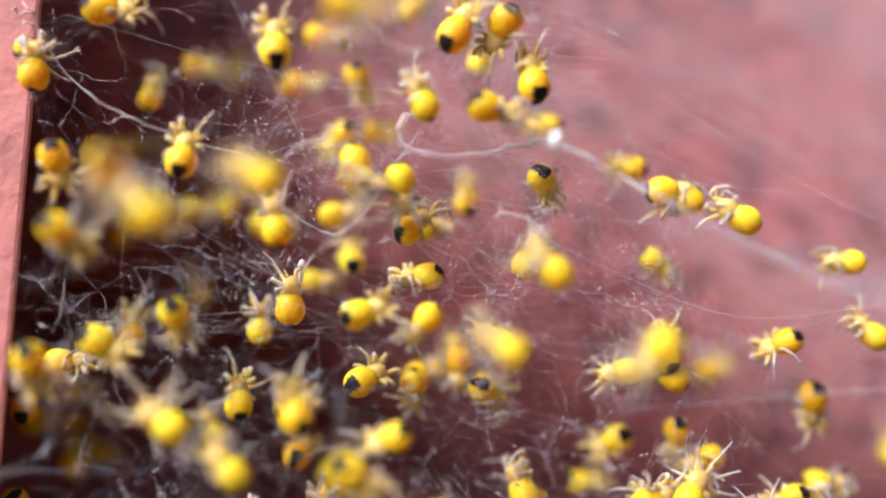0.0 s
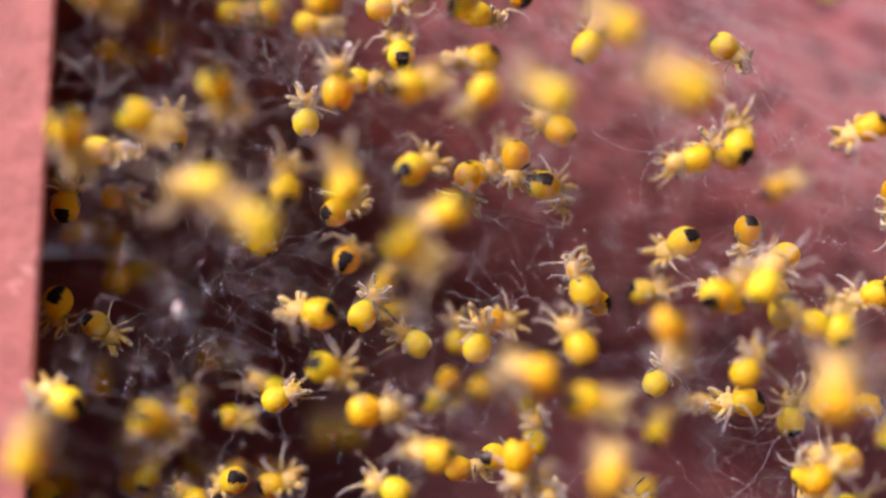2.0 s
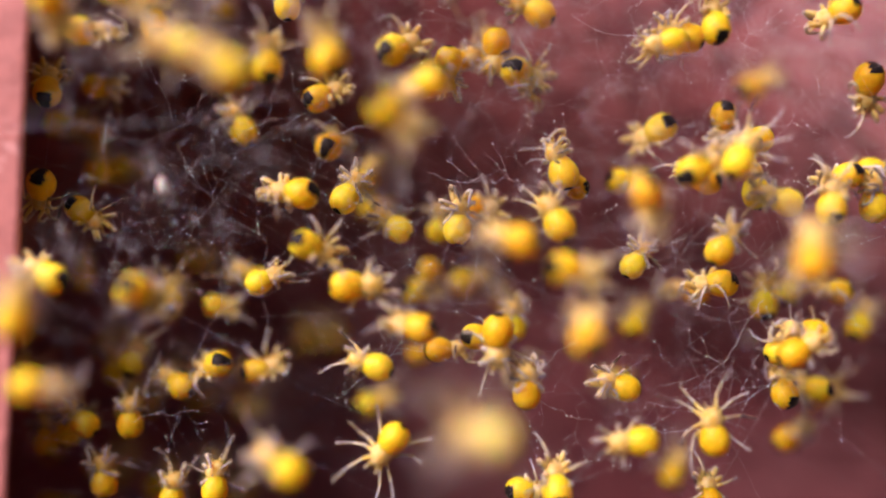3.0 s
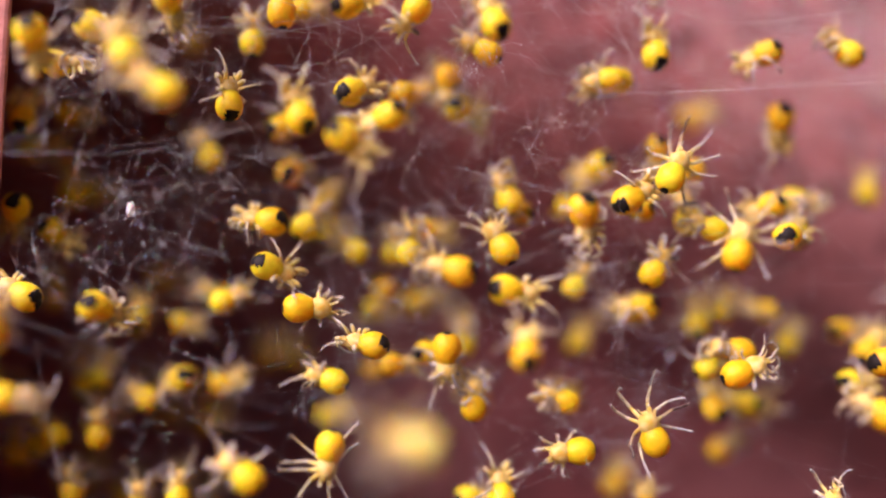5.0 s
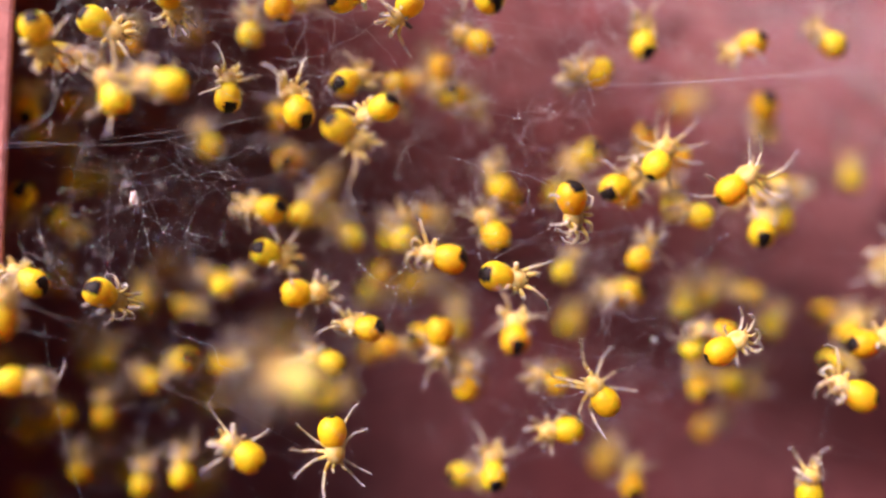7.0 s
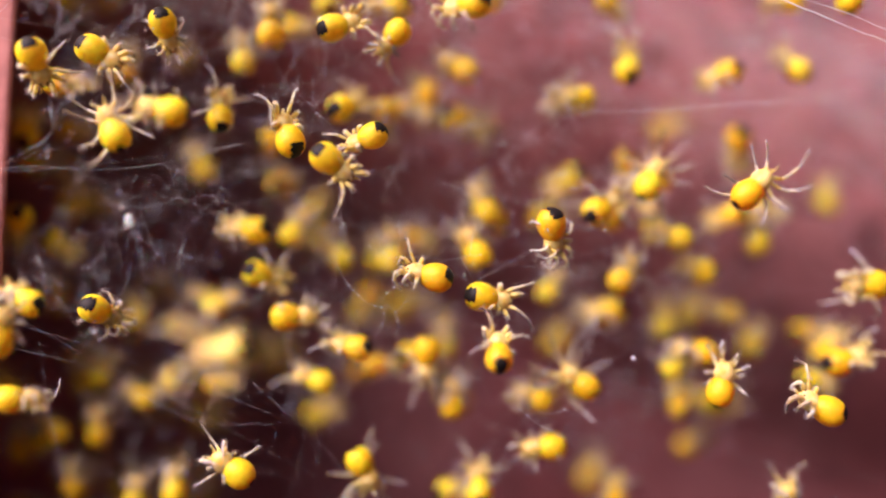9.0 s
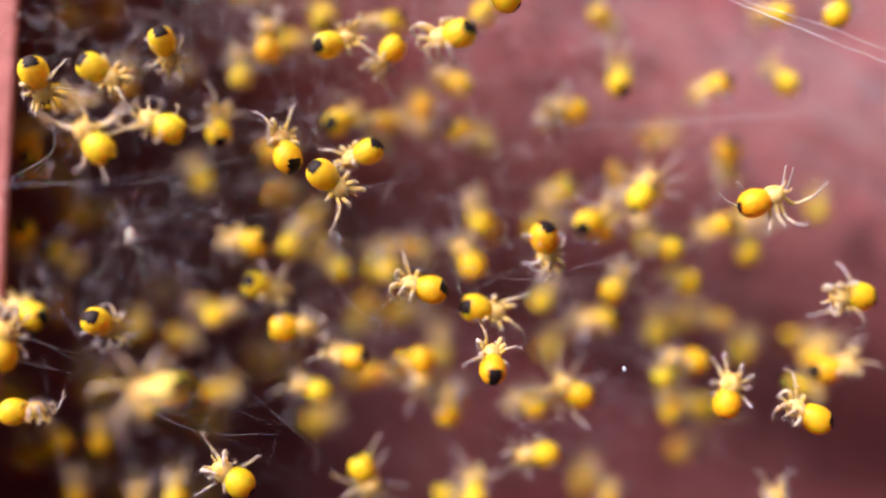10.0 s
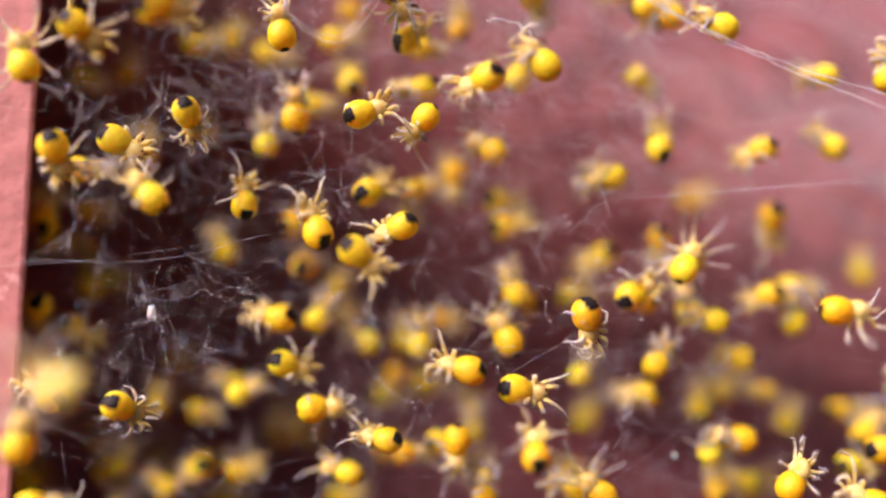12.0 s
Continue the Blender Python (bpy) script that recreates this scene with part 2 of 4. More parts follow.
def bristle_mesh(limb, rng):
    """Short hairs that stand off a limb."""
    verts, faces = [], []
    for _ in range(64):
        v = limb.vertices[rng.randrange(12, len(limb.vertices))].co / MM
        d = (v.normalized() * 0.6 + Vector((rng.gauss(0, 1), rng.gauss(0, 1), rng.gauss(0, 1)))).normalized()
        tube(verts, faces, [v, v + d * rng.uniform(0.06, 0.24)], [0.007, 0.002], 3, False)
    return mesh_from("bristles", [v * MM for v in verts], faces, [TIP])


def build_spiderling(kind):
    rng = random.Random(100 + kind)
    azims, lifts, factor = POSTURES[kind % 6]
    gathered = kind % 6 in (0, 2, 4)
    thing = new("spiderling")
    thing.empty_display_size = 0.0005
    belly = part("abdomen", PALE_ABDOMEN if kind == 9 else ABDOMEN, thing)
    part("tail_patch", patch_mesh(rng), belly, "toothed black tail patch")
    head = part("head", HEAD, thing, "golden straw coloured head")
    for x, y, z in ((1.045, 0.08, 0.05), (1.045, -0.08, 0.05), (0.965, 0.10, 0.15), (0.965, -0.10, 0.15)):
        part("eye", EYE_BEAD, head).location = Vector((x, y, z)) * MM
    for s in (1, -1):
        me = limb_mesh("palp", 24 * s, (24, -30, -80), (0.15, 0.14, 0.12), 0.050, rng)
        part("palp", me, head).location = Vector((1.03, 0.11 * s, -0.15)) * MM
        for i in range(4):
            root = Vector((0.90 - 0.15 * i, s * (0.20 + 0.05 * (i in (1, 2))), -0.02))
            ln = factor * (1.08, 1.0, 0.74, 0.96)[i] * rng.uniform(0.92, 1.2)
            bent, azim, thick, sweep = [v + rng.uniform(-24, 24) for v in lifts], azims[i] + rng.uniform(-17, 17), 0.068, 0.0
            if gathered and rng.random() < (0.40 if kind == 10 else 0.24):
                # one leg held out in a long thin arc
                bent, ln, thick, sweep = [v + rng.uniform(-12, 12) for v in (58, 34, 0, -34, -62)], rng.uniform(1.0, 1.35), 0.064, s * rng.uniform(-14, 14)
            elif gathered:
                # knees crowd round the head like a rosette
                thick = rng.uniform(0.078, 0.100)
            elif kind % 6 in (3, 5):
                thick = 0.072
            me = limb_mesh("leg", s * azim, bent, [q * ln for q in (0.38, 0.15, 0.32, 0.32, 0.22)], thick, rng, sweep)
            leg = part("leg", me, thing)
            leg.location = root * MM
            tagged(part("bristles", bristle_mesh(me, rng), leg, "fine pale leg bristles"), kind="stuff")
    return tagged(thing, "tiny " + ("pale cream" if kind == 9 else "yellow") + " spiderling in web, " + POSTURE_WORDS[kind % 6], "spider", "spiderling brood")


MODELS, SPOTS = {}, []


def spiderling(kind, x, y, z, ang, tilt, spin=0.0, size=1.0):
    SPOTS.append(Vector((x, y, z)))
    if kind not in MODELS:
        MODELS[kind] = build_spiderling(kind)
        MODELS[kind].matrix_basis = body(x, y, z, ang, tilt, spin)
        return MODELS[kind]
    return copy_thing(MODELS[kind], body(x, y, z, ang, tilt, spin, size))


CREEP = []


def creeper(kind, ang, tilt, spin, size, early, middle, late):
    """A spiderling that shifts a little as its threads sway; three places."""
    CREEP.append((spiderling(kind, *early, ang, tilt, spin, size), ang, tilt, spin, early, middle, late))


spiderling(0, -11.86, 28.97, 15.01, -80, 15, 0, 1.02)
spiderling(0, -8.79, 25.02, 14.23, -100, 40, 0, 1.04)
spiderling(8, -7.73, 29.22, 15.00, 80, 12, 10, 1.05)
spiderling(10, -7.27, 24.01, 12.67, 140, 0, 170, 1.06)
spiderling(2, -11.04, 27.27, 12.46, -40, 20, 20, 1.04)
spiderling(1, -4.29, 24.95, 13.78, 150, 0, 170, 1.06)
spiderling(4, -4.47, 28.99, 12.67, 100, 0, 180, 0.95)
spiderling(6, -2.37, 35.87, 15.35, -60, 0, 170, 0.94)
spiderling(0, -0.35, 29.34, 14.34, -80, 0, 190, 1.06)
spiderling(2, -2.63, 33.61, 16.78, 220, 15, 0, 0.96)
spiderling(4, -2.13, 33.76, 19.07, -70, 15, 0, 0.99)
spiderling(1, -0.05, 30.20, 12.78, 45, 20, -30, 0.96)
spiderling(7, 4.71, 30.89, 14.65, -60, 35, 0, 1.01)
spiderling(4, 10.09, 31.30, 13.97, 180, 0, 180, 1.02)
spiderling(10, 11.55, 29.63, 13.16, 150, 0, 180, 1.02)
spiderling(10, 4.62, 27.32, 11.23, 135, 0, 190, 1.02)
spiderling(2, 9.12, 32.53, 11.88, -35, 10, 180, 0.88)
spiderling(2, 2.14, 34.06, 14.23, 90, 8, 30, 0.91)
spiderling(0, 0.61, 31.21, 11.21, 180, 5, 30, 0.98)
spiderling(0, -2.29, 33.67, 11.90, 100, 30, 0, 0.99)
spiderling(4, -4.24, 31.00, 10.06, 90, 0, 190, 1.04)
spiderling(7, -7.73, 28.73, 9.82, -75, 25, 0, 0.97)
spiderling(8, -10.30, 29.05, 8.91, -30, 5, 18, 1.05)
creeper(2, -75, 20, 0, 1.04, (-12.02, 27.90, 8.32), (-11.87, 27.90, 8.36), (-11.98, 27.90, 8.49))
spiderling(0, 0.13, 32.51, 7.29, -90, 10, 170, 0.95)
spiderling(6, 0.45, 28.68, 16.88, 110, 0, 190, 0.97)
spiderling(10, 0.59, 29.20, 9.70, 230, 5, 150, 0.95)
spiderling(7, 3.22, 31.59, 8.83, 150, 5, 150, 0.98)
spiderling(0, -5.52, 32.32, 9.27, 90, 0, 190, 0.91)
spiderling(8, -4.52, 28.60, 18.64, 95, 12, 0, 1.07)
spiderling(0, -14.23, 33.00, 6.36, 90, 20, 0, 0.98)
spiderling(8, -13.89, 37.21, 5.07, 140, 15, 30, 0.91)
spiderling(1, -14.20, 32.33, 2.96, -110, 32, 0, 1.00)
spiderling(2, -13.12, 33.13, 2.10, -40, 10, 18, 0.94)
spiderling(0, -13.08, 30.42, -0.23, 150, 8, 30, 1.03)
spiderling(4, -6.66, 33.01, -0.50, 25, 0, 185, 0.90)
spiderling(0, -4.25, 33.96, 4.47, 60, 60, 0, 0.99)
spiderling(6, -1.73, 33.55, 1.43, 145, 0, 175, 0.96)
spiderling(0, 0.43, 32.41, 1.44, 85, 0, 190, 1.00)
spiderling(2, 1.87, 33.23, 8.08, -90, 0, 190, 0.99)
spiderling(0, 10.07, 33.13, 5.45, -90, 15, 0, 0.92)
spiderling(6, 9.07, 31.88, 3.05, 160, 15, 20, 0.92)
spiderling(6, 4.67, 33.01, 2.94, 145, 12, 30, 0.90)
spiderling(10, 11.59, 31.17, 2.29, 160, 0, 180, 0.97)
spiderling(0, 6.77, 32.92, 0.12, 60, 0, 180, 0.89)
spiderling(7, 1.11, 32.58, -2.45, -10, 10, 30, 0.92)
spiderling(8, 2.80, 31.60, -4.29, 90, 0, 185, 0.95)
spiderling(4, -2.36, 31.32, -3.32, 160, 5, 160, 0.95)
spiderling(0, -8.36, 33.60, -3.54, 200, 35, 10, 0.96)
spiderling(4, -11.53, 33.60, -5.69, 90, 0, 180, 0.92)
spiderling(4, -13.13, 33.40, -5.65, 140, 0, 175, 0.92)
spiderling(6, -12.25, 41.59, -10.46, 90, 0, 185, 0.98)
spiderling(0, 6.25, 31.93, -4.16, 160, 0, 180, 0.94)
spiderling(7, 6.48, 30.36, -5.71, 185, 0, 170, 0.99)
spiderling(6, 3.80, 31.15, -7.57, 95, 25, 0, 1.01)
spiderling(6, 9.44, 32.59, -8.40, 90, 25, 0, 0.96)
spiderling(10, 11.62, 31.77, -2.88, 30, 0, 170, 0.89)
creeper(6, 90, 5, 20, 0.95, (-5.86, 30.27, 6.75), (-5.97, 30.27, 6.52), (-6.01, 30.27, 6.73))
creeper(4, 110, 12, 20, 1.04, (-3.64, 28.20, 6.58), (-3.18, 28.20, 5.74), (-3.16, 28.20, 5.62))
creeper(10, -40, 8, 18, 1.05, (-1.78, 27.40, 4.88), (-1.70, 27.40, 5.08), (-1.79, 27.40, 4.88))
creeper(4, 200, 10, 18, 0.95, (-0.44, 28.22, 5.90), (-0.29, 28.22, 5.88), (-0.26, 28.22, 5.80))
creeper(0, 30, 30, 0, 1.04, (-1.73, 31.12, 7.46), (-1.74, 31.12, 7.19), (-1.51, 31.12, 7.24))
creeper(2, -15, 12, 10, 0.99, (2.69, 33.50, 7.15), (2.22, 33.50, 7.07), (3.60, 33.50, 7.01))
creeper(4, 95, 12, 10, 1.00, (9.33, 31.60, 8.31), (9.55, 31.60, 8.83), (9.70, 31.60, 8.98))
spiderling(1, 7.83, 31.60, 7.81, 190, 0, 170, 0.95)
spiderling(2, 13.76, 31.60, 8.88, 200, 15, 10, 0.96)
creeper(10, 140, 5, 18, 0.97, (17.09, 31.80, 9.09), (16.96, 31.80, 8.95), (16.62, 31.80, 9.03))
creeper(8, -90, 18, 0, 1.06, (15.29, 33.00, 6.73), (14.79, 33.00, 6.64), (14.65, 33.00, 6.31))
creeper(5, 60, 10, 180, 0.97, (9.62, 30.00, 3.58), (9.69, 30.00, 4.13), (10.16, 30.00, 4.28))
creeper(0, 210, 25, 0, 1.04, (7.93, 33.76, 5.07), (7.90, 33.76, 4.79), (7.90, 33.76, 4.79))
creeper(7, -80, 14, -20, 1.06, (6.26, 28.42, 2.44), (6.28, 28.42, 2.80), (6.18, 28.42, 2.66))
creeper(0, 172, 8, 18, 1.06, (-4.95, 31.49, 2.62), (-4.64, 31.49, 2.46), (-4.89, 31.49, 2.51))
creeper(0, 60, 15, 180, 0.99, (-3.55, 32.60, 2.50), (-3.54, 32.60, 2.32), (-3.59, 32.60, 2.39))
spiderling(2, -4.67, 30.84, 0.84, -20, 22, 0, 0.99)
creeper(7, -35, 38, 0, 1.01, (-9.80, 28.82, -0.58), (-10.08, 28.82, -0.52), (-10.10, 28.82, -0.38))
creeper(7, 0, 6, -150, 1.04, (-3.24, 30.50, -0.53), (-3.49, 30.50, -0.63), (-3.54, 30.50, -0.78))
spiderling(4, -0.87, 30.18, -1.90, 170, 8, 18, 0.96)
creeper(10, 165, 3, 18, 1.04, (2.25, 28.08, 0.97), (1.99, 28.08, 0.71), (2.00, 28.08, 0.82))
creeper(1, 120, 12, 140, 1.05, (3.83, 30.96, 1.53), (3.83, 30.96, 1.53), (3.70, 30.96, 1.64))
spiderling(4, 3.69, 28.54, 0.09, -8, 5, 18, 1.05)
spiderling(6, 4.12, 26.70, -1.88, 90, 38, 0, 0.95)
creeper(10, 150, 5, 18, 1.06, (15.99, 27.34, -3.93), (15.99, 27.34, -3.93), (15.81, 27.34, -3.83))
spiderling(0, 9.39, 31.23, 0.67, 60, 0, 180, 0.96)
creeper(2, 180, 8, 18, 0.99, (9.90, 32.80, -0.58), (9.36, 32.80, -0.71), (9.36, 32.80, -0.71))
spiderling(6, -4.86, 27.81, -6.00, 145, 3, 170, 1.02)
spiderling(6, -11.80, 37.83, -9.03, 60, 0, 190, 0.99)
spiderling(4, -9.51, 38.10, -8.73, 90, -10, 170, 0.92)
spiderling(2, -7.56, 34.50, 5.15, 120, 0, 180, 0.99)
spiderling(7, -12.45, 26.25, -1.22, 80, 0, 190, 1.02)
spiderling(4, -3.91, 34.40, 11.11, 0, 0, 180, 0.92)
spiderling(10, 16.34, 31.90, 11.81, 180, 0, 180, 0.92)
spiderling(0, 17.73, 29.69, 11.35, 90, 0, 180, 0.97)
spiderling(2, 8.50, 32.99, 15.44, 175, -4, -35, 0.91)
spiderling(8, -1.82, 28.71, 14.95, -60, -22, -35, 1.00)
spiderling(7, -1.15, 36.20, -1.03, 0, 7, -9, 0.92)
spiderling(4, -10.48, 29.05, 20.14, 0, 11, -1, 1.10)
spiderling(8, -3.67, 34.16, 20.79, 0, 5, 190, 1.06)
spiderling(5, -2.06, 24.24, 18.74, 0, -0, 21, 1.07)
spiderling(6, -0.11, 35.21, 22.21, 40, 2, 190, 0.88)
spiderling(6, 3.25, 29.30, 19.91, -120, 14, 1, 1.13)
spiderling(10, 1.48, 28.93, 19.37, 60, 1, -11, 1.13)
spiderling(4, -4.79, 35.21, 19.11, 0, 5, -22, 1.03)
spiderling(4, -8.04, 39.51, 20.66, 60, 2, 195, 0.90)
spiderling(1, -8.81, 34.86, 19.67, 0, 4, 11, 0.93)
spiderling(7, -10.11, 33.64, 18.11, 80, 4, 114, 0.86)
spiderling(1, -13.76, 30.90, 19.27, 100, -1, 132, 0.97)
spiderling(2, -13.05, 29.97, 18.12, 90, -1, 183, 1.03)
spiderling(4, 2.49, 28.25, 16.70, -10, 18, -25, 1.04)
spiderling(4, 4.22, 29.29, 17.74, 100, 11, 5, 1.11)
spiderling(1, 5.36, 33.79, 17.18, 180, -12, 4, 0.97)
spiderling(7, -13.69, 35.61, 12.54, -30, -3, 7, 0.96)
spiderling(2, -13.09, 34.73, 6.82, 0, -7, 192, 0.91)
spiderling(6, -13.42, 38.16, 3.97, 0, -5, 20, 1.00)
spiderling(8, -14.99, 35.77, 5.54, 0, -7, -6, 1.00)
spiderling(6, 12.87, 38.28, 7.32, 30, -4, -7, 1.06)
spiderling(2, -11.96, 38.12, 17.02, 10, -0, -28, 0.92)
spiderling(4, -8.62, 37.54, 14.27, 70, 5, 18, 0.86)
spiderling(2, -9.22, 38.39, 10.68, 110, 1, 234, 0.97)
spiderling(6, -3.01, 33.86, 13.68, 10, 1, 146, 0.96)
spiderling(8, 2.64, 33.06, 19.54, 70, 3, 237, 0.94)
spiderling(2, -1.55, 34.78, 17.08, 0, -8, 18, 0.91)
spiderling(4, 0.52, 32.65, 13.08, 0, 42, -50, 0.91)
spiderling(10, -12.31, 37.39, 13.13, 60, -30, 210, 0.93)
spiderling(4, -0.60, 36.20, -0.24, 250, -4, 214, 0.90)
spiderling(7, -14.58, 37.14, -0.52, 90, -3, 177, 0.90)
spiderling(10, -11.09, 37.20, -1.64, 60, 4, 164, 0.90)
spiderling(4, -8.84, 35.38, -1.52, 0, -4, 30, 0.86)
spiderling(6, 14.07, 32.03, 3.21, 200, 15, 4, 0.93)
spiderling(8, 11.16, 32.67, 4.53, 200, -3, 216, 0.94)
spiderling(0, 15.26, 32.52, 2.19, 100, -8, 200, 1.01)
spiderling(4, 12.63, 31.41, -2.28, 170, -6, 258, 1.07)
spiderling(4, 12.27, 33.02, -4.56, 100, 25, 18, 0.96)
spiderling(1, 7.80, 37.58, -2.49, 70, 1, -8, 0.96)
spiderling(5, 9.44, 37.76, -8.70, 60, 11, 206, 0.93)
spiderling(6, -3.01, 36.94, -5.63, 30, 2, 7, 1.00)
spiderling(8, -5.04, 42.72, -3.55, 110, 1, 145, 0.90)
spiderling(4, -8.74, 41.14, -4.96, 0, -17, 9, 0.98)
spiderling(8, -12.14, 41.67, -5.03, 70, -7, -35, 0.92)
spiderling(7, -14.99, 41.48, -3.74, 60, -2, 1, 1.04)
spiderling(10, -12.27, 26.93, -3.28, 0, 8, 134, 0.93)
spiderling(6, -17.84, 41.36, -5.49, 100, -2, 191, 0.97)
spiderling(0, -14.44, 41.72, -9.09, 90, 7, 24, 1.00)
spiderling(8, -14.77, 40.72, -9.62, 30, 5, 18, 0.94)
spiderling(1, -10.27, 42.31, -10.97, 10, -7, 7, 0.92)
spiderling(8, -8.81, 40.33, -9.90, 70, -2, 222, 0.89)
spiderling(6, 1.78, 31.16, -2.17, -90, 2, 189, 1.07)
spiderling(1, 2.10, 35.85, -3.46, -60, -18, 107, 0.94)
spiderling(0, 0.83, 37.87, -0.77, 20, 3, 165, 1.05)
spiderling(7, -3.21, 36.67, 3.38, 60, 3, 169, 0.93)
spiderling(0, -12.31, 31.20, 8.11, 0, 14, 129, 0.99)
spiderling(6, -1.00, 37.38, -3.61, 20, -6, 234, 0.84)
spiderling(8, 16.36, 36.05, -2.39, 60, 18, 153, 0.97)
spiderling(2, 13.44, 35.86, -1.07, 60, -6, 6, 0.93)
spiderling(10, 2.90, 41.05, -1.96, 120, -7, 113, 0.87)
spiderling(10, -13.70, 36.50, 3.75, 90, -2, 197, 1.00)
spiderling(0, -17.77, 41.67, -8.33, 120, -10, 18, 1.01)
spiderling(6, -13.43, 38.39, -3.95, 60, 1, -11, 1.04)
spiderling(2, -3.11, 38.36, 2.34, 0, 7, 167, 0.84)
spiderling(4, -0.21, 32.96, -2.94, 0, 10, 129, 0.90)
spiderling(10, 4.16, 32.28, 3.37, 110, 8, 120, 1.05)
spiderling(6, 14.97, 34.76, -0.98, 170, -1, 24, 0.91)
spiderling(11, 14.67, 36.15, -5.20, 20, 2, 20, 0.94)
spiderling(8, 13.52, 36.02, -6.84, 30, 2, 236, 0.93)
spiderling(6, 20.13, 36.58, 4.03, 90, -5, 280, 0.93)
spiderling(6, 17.36, 32.35, -3.50, 0, 1, 22, 0.90)
spiderling(4, 15.38, 29.80, -7.96, 90, -10, 180, 0.97)
spiderling(0, 2.69, 32.74, -7.97, 0, -4, 26, 0.92)
spiderling(10, 0.33, 33.79, 7.54, 20, 6, 189, 0.98)
spiderling(2, -4.57, 33.45, 6.18, 30, 16, -10, 0.99)
spiderling(6, -16.49, 38.46, -10.09, 0, 6, 140, 0.84)
spiderling(8, -11.49, 43.48, -6.62, 30, 0, -7, 0.98)
spiderling(0, 15.58, 33.43, 3.48, 0, -4, 145, 0.99)
spiderling(0, -15.18, 40.43, -9.00, 20, 0, 15, 0.91)
spiderling(0, -6.36, 43.21, -3.75, 100, -1, 18, 0.94)
spiderling(10, -1.71, 29.01, 9.84, 20, 8, 14, 1.00)
spiderling(6, 8.27, 30.45, 3.30, 30, 10, 26, 1.04)
spiderling(10, 10.90, 32.03, 2.65, 100, 6, 206, 1.01)
spiderling(1, 11.94, 34.22, -1.43, 90, -1, -5, 1.00)
spiderling(8, 2.59, 34.56, -2.27, 90, -0, 190, 0.92)
spiderling(4, 17.57, 30.19, -2.49, 20, -9, -17, 1.07)
spiderling(0, -11.02, 40.12, 0.18, 0, 6, 18, 0.94)
spiderling(0, -8.24, 26.46, 12.80, 0, 15, 11, 1.03)
spiderling(1, 4.23, 31.64, 11.71, 60, -3, 160, 1.00)
spiderling(4, 9.20, 31.26, 14.34, 0, 5, 138, 1.07)
spiderling(10, -8.78, 39.85, -6.27, 0, 8, -6, 0.90)
spiderling(1, -12.65, 39.31, -5.97, 60, -3, 0, 0.85)
spiderling(0, 1.02, 34.16, 2.20, 0, -2, 22, 0.96)
spiderling(0, 6.69, 34.85, 3.25, 10, -4, -28, 0.91)
spiderling(10, -8.88, 35.58, 14.00, 0, 0, 178, 0.99)
spiderling(6, 16.57, 25.68, 0.64, 180, -14, -28, 1.00)
spiderling(4, 18.02, 34.61, -1.73, 0, 7, 28, 0.90)
spiderling(10, -7.57, 35.80, 14.06, 60, -1, 15, 0.97)
spiderling(10, -5.88, 35.36, 13.46, 0, -4, 179, 1.00)
spiderling(1, 18.47, 33.36, -2.42, 60, -3, -13, 1.00)
spiderling(0, -10.65, 33.89, 9.00, 90, -1, 23, 1.00)
spiderling(4, -15.72, 36.54, 7.56, 0, -3, -29, 0.86)
spiderling(10, 3.33, 37.47, -5.00, 90, -3, 222, 0.96)
spiderling(0, 7.65, 39.19, -5.17, 170, 21, -6, 0.92)
spiderling(1, 1.86, 35.19, 7.91, 90, 3, 177, 1.05)
spiderling(7, 9.51, 34.87, -1.00, 170, 6, 226, 0.96)
spiderling(10, -12.25, 41.59, -10.20, 90, -1, 215, 0.95)
spiderling(4, -11.86, 34.80, -3.62, 70, -5, 20, 0.92)
spiderling(6, -9.87, 34.20, -4.40, 150, 15, 185, 0.94)
spiderling(2, -7.09, 34.60, -3.92, 20, -5, 0, 0.97)
spiderling(0, -12.51, 33.60, -7.86, 100, 5, 170, 0.94)
spiderling(4, -9.96, 33.40, -8.39, 80, -5, 185, 0.93)
spiderling(6, -8.22, 32.60, -7.84, 90, 15, 185, 0.92)
spiderling(8, -15.58, 34.50, -4.22, 120, -5, 20, 0.94)
spiderling(2, -14.21, 34.80, -6.21, 60, 15, 185, 0.95)
spiderling(4, -10.45, 35.00, -1.24, 90, 15, 0, 0.90)
spiderling(4, -12.87, 36.00, -4.12, 90, -5, 170, 0.93)
spiderling(2, -8.98, 36.50, -3.96, 200, 15, 185, 0.95)
spiderling(6, -12.24, 35.50, -5.46, 80, 5, 185, 0.95)
spiderling(0, -15.18, 35.00, -6.64, 100, 15, 185, 0.98)
spiderling(0, 14.08, 34.50, -4.69, 170, 15, 0, 0.97)
spiderling(4, -7.24, 35.50, -0.52, 150, -5, 185, 0.97)
spiderling(0, -0.22, 35.50, 1.41, 90, -5, 170, 0.92)

# those that wander through the web
crawler = spiderling(9, 1.18, 24.00, -4.39, 165, 0, 0, 1.15)
walker = spiderling(3, 10.35, 26.23, 0.81, 90, 0, 150)
spreader = spiderling(3, 8.19, 28.00, -5.18, 95, 0, 170)
climber = spiderling(1, 3.09, 25.98, 8.75, 150, 0, 0)
drifter = spiderling(0, 9.61, 31.88, 7.57, 150, 10, 120)
leaver = spiderling(5, 7.15, 23.83, 9.00, -120, 20, 160)
strider = spiderling(3, -7.47, 27.46, 6.33, 150, 0, 160)
follower = spiderling(1, -5.52, 27.50, 4.88, 130, 0, 200)
patched = spiderling(1, 2.68, 32.12, 7.09, -45, 40, 0)
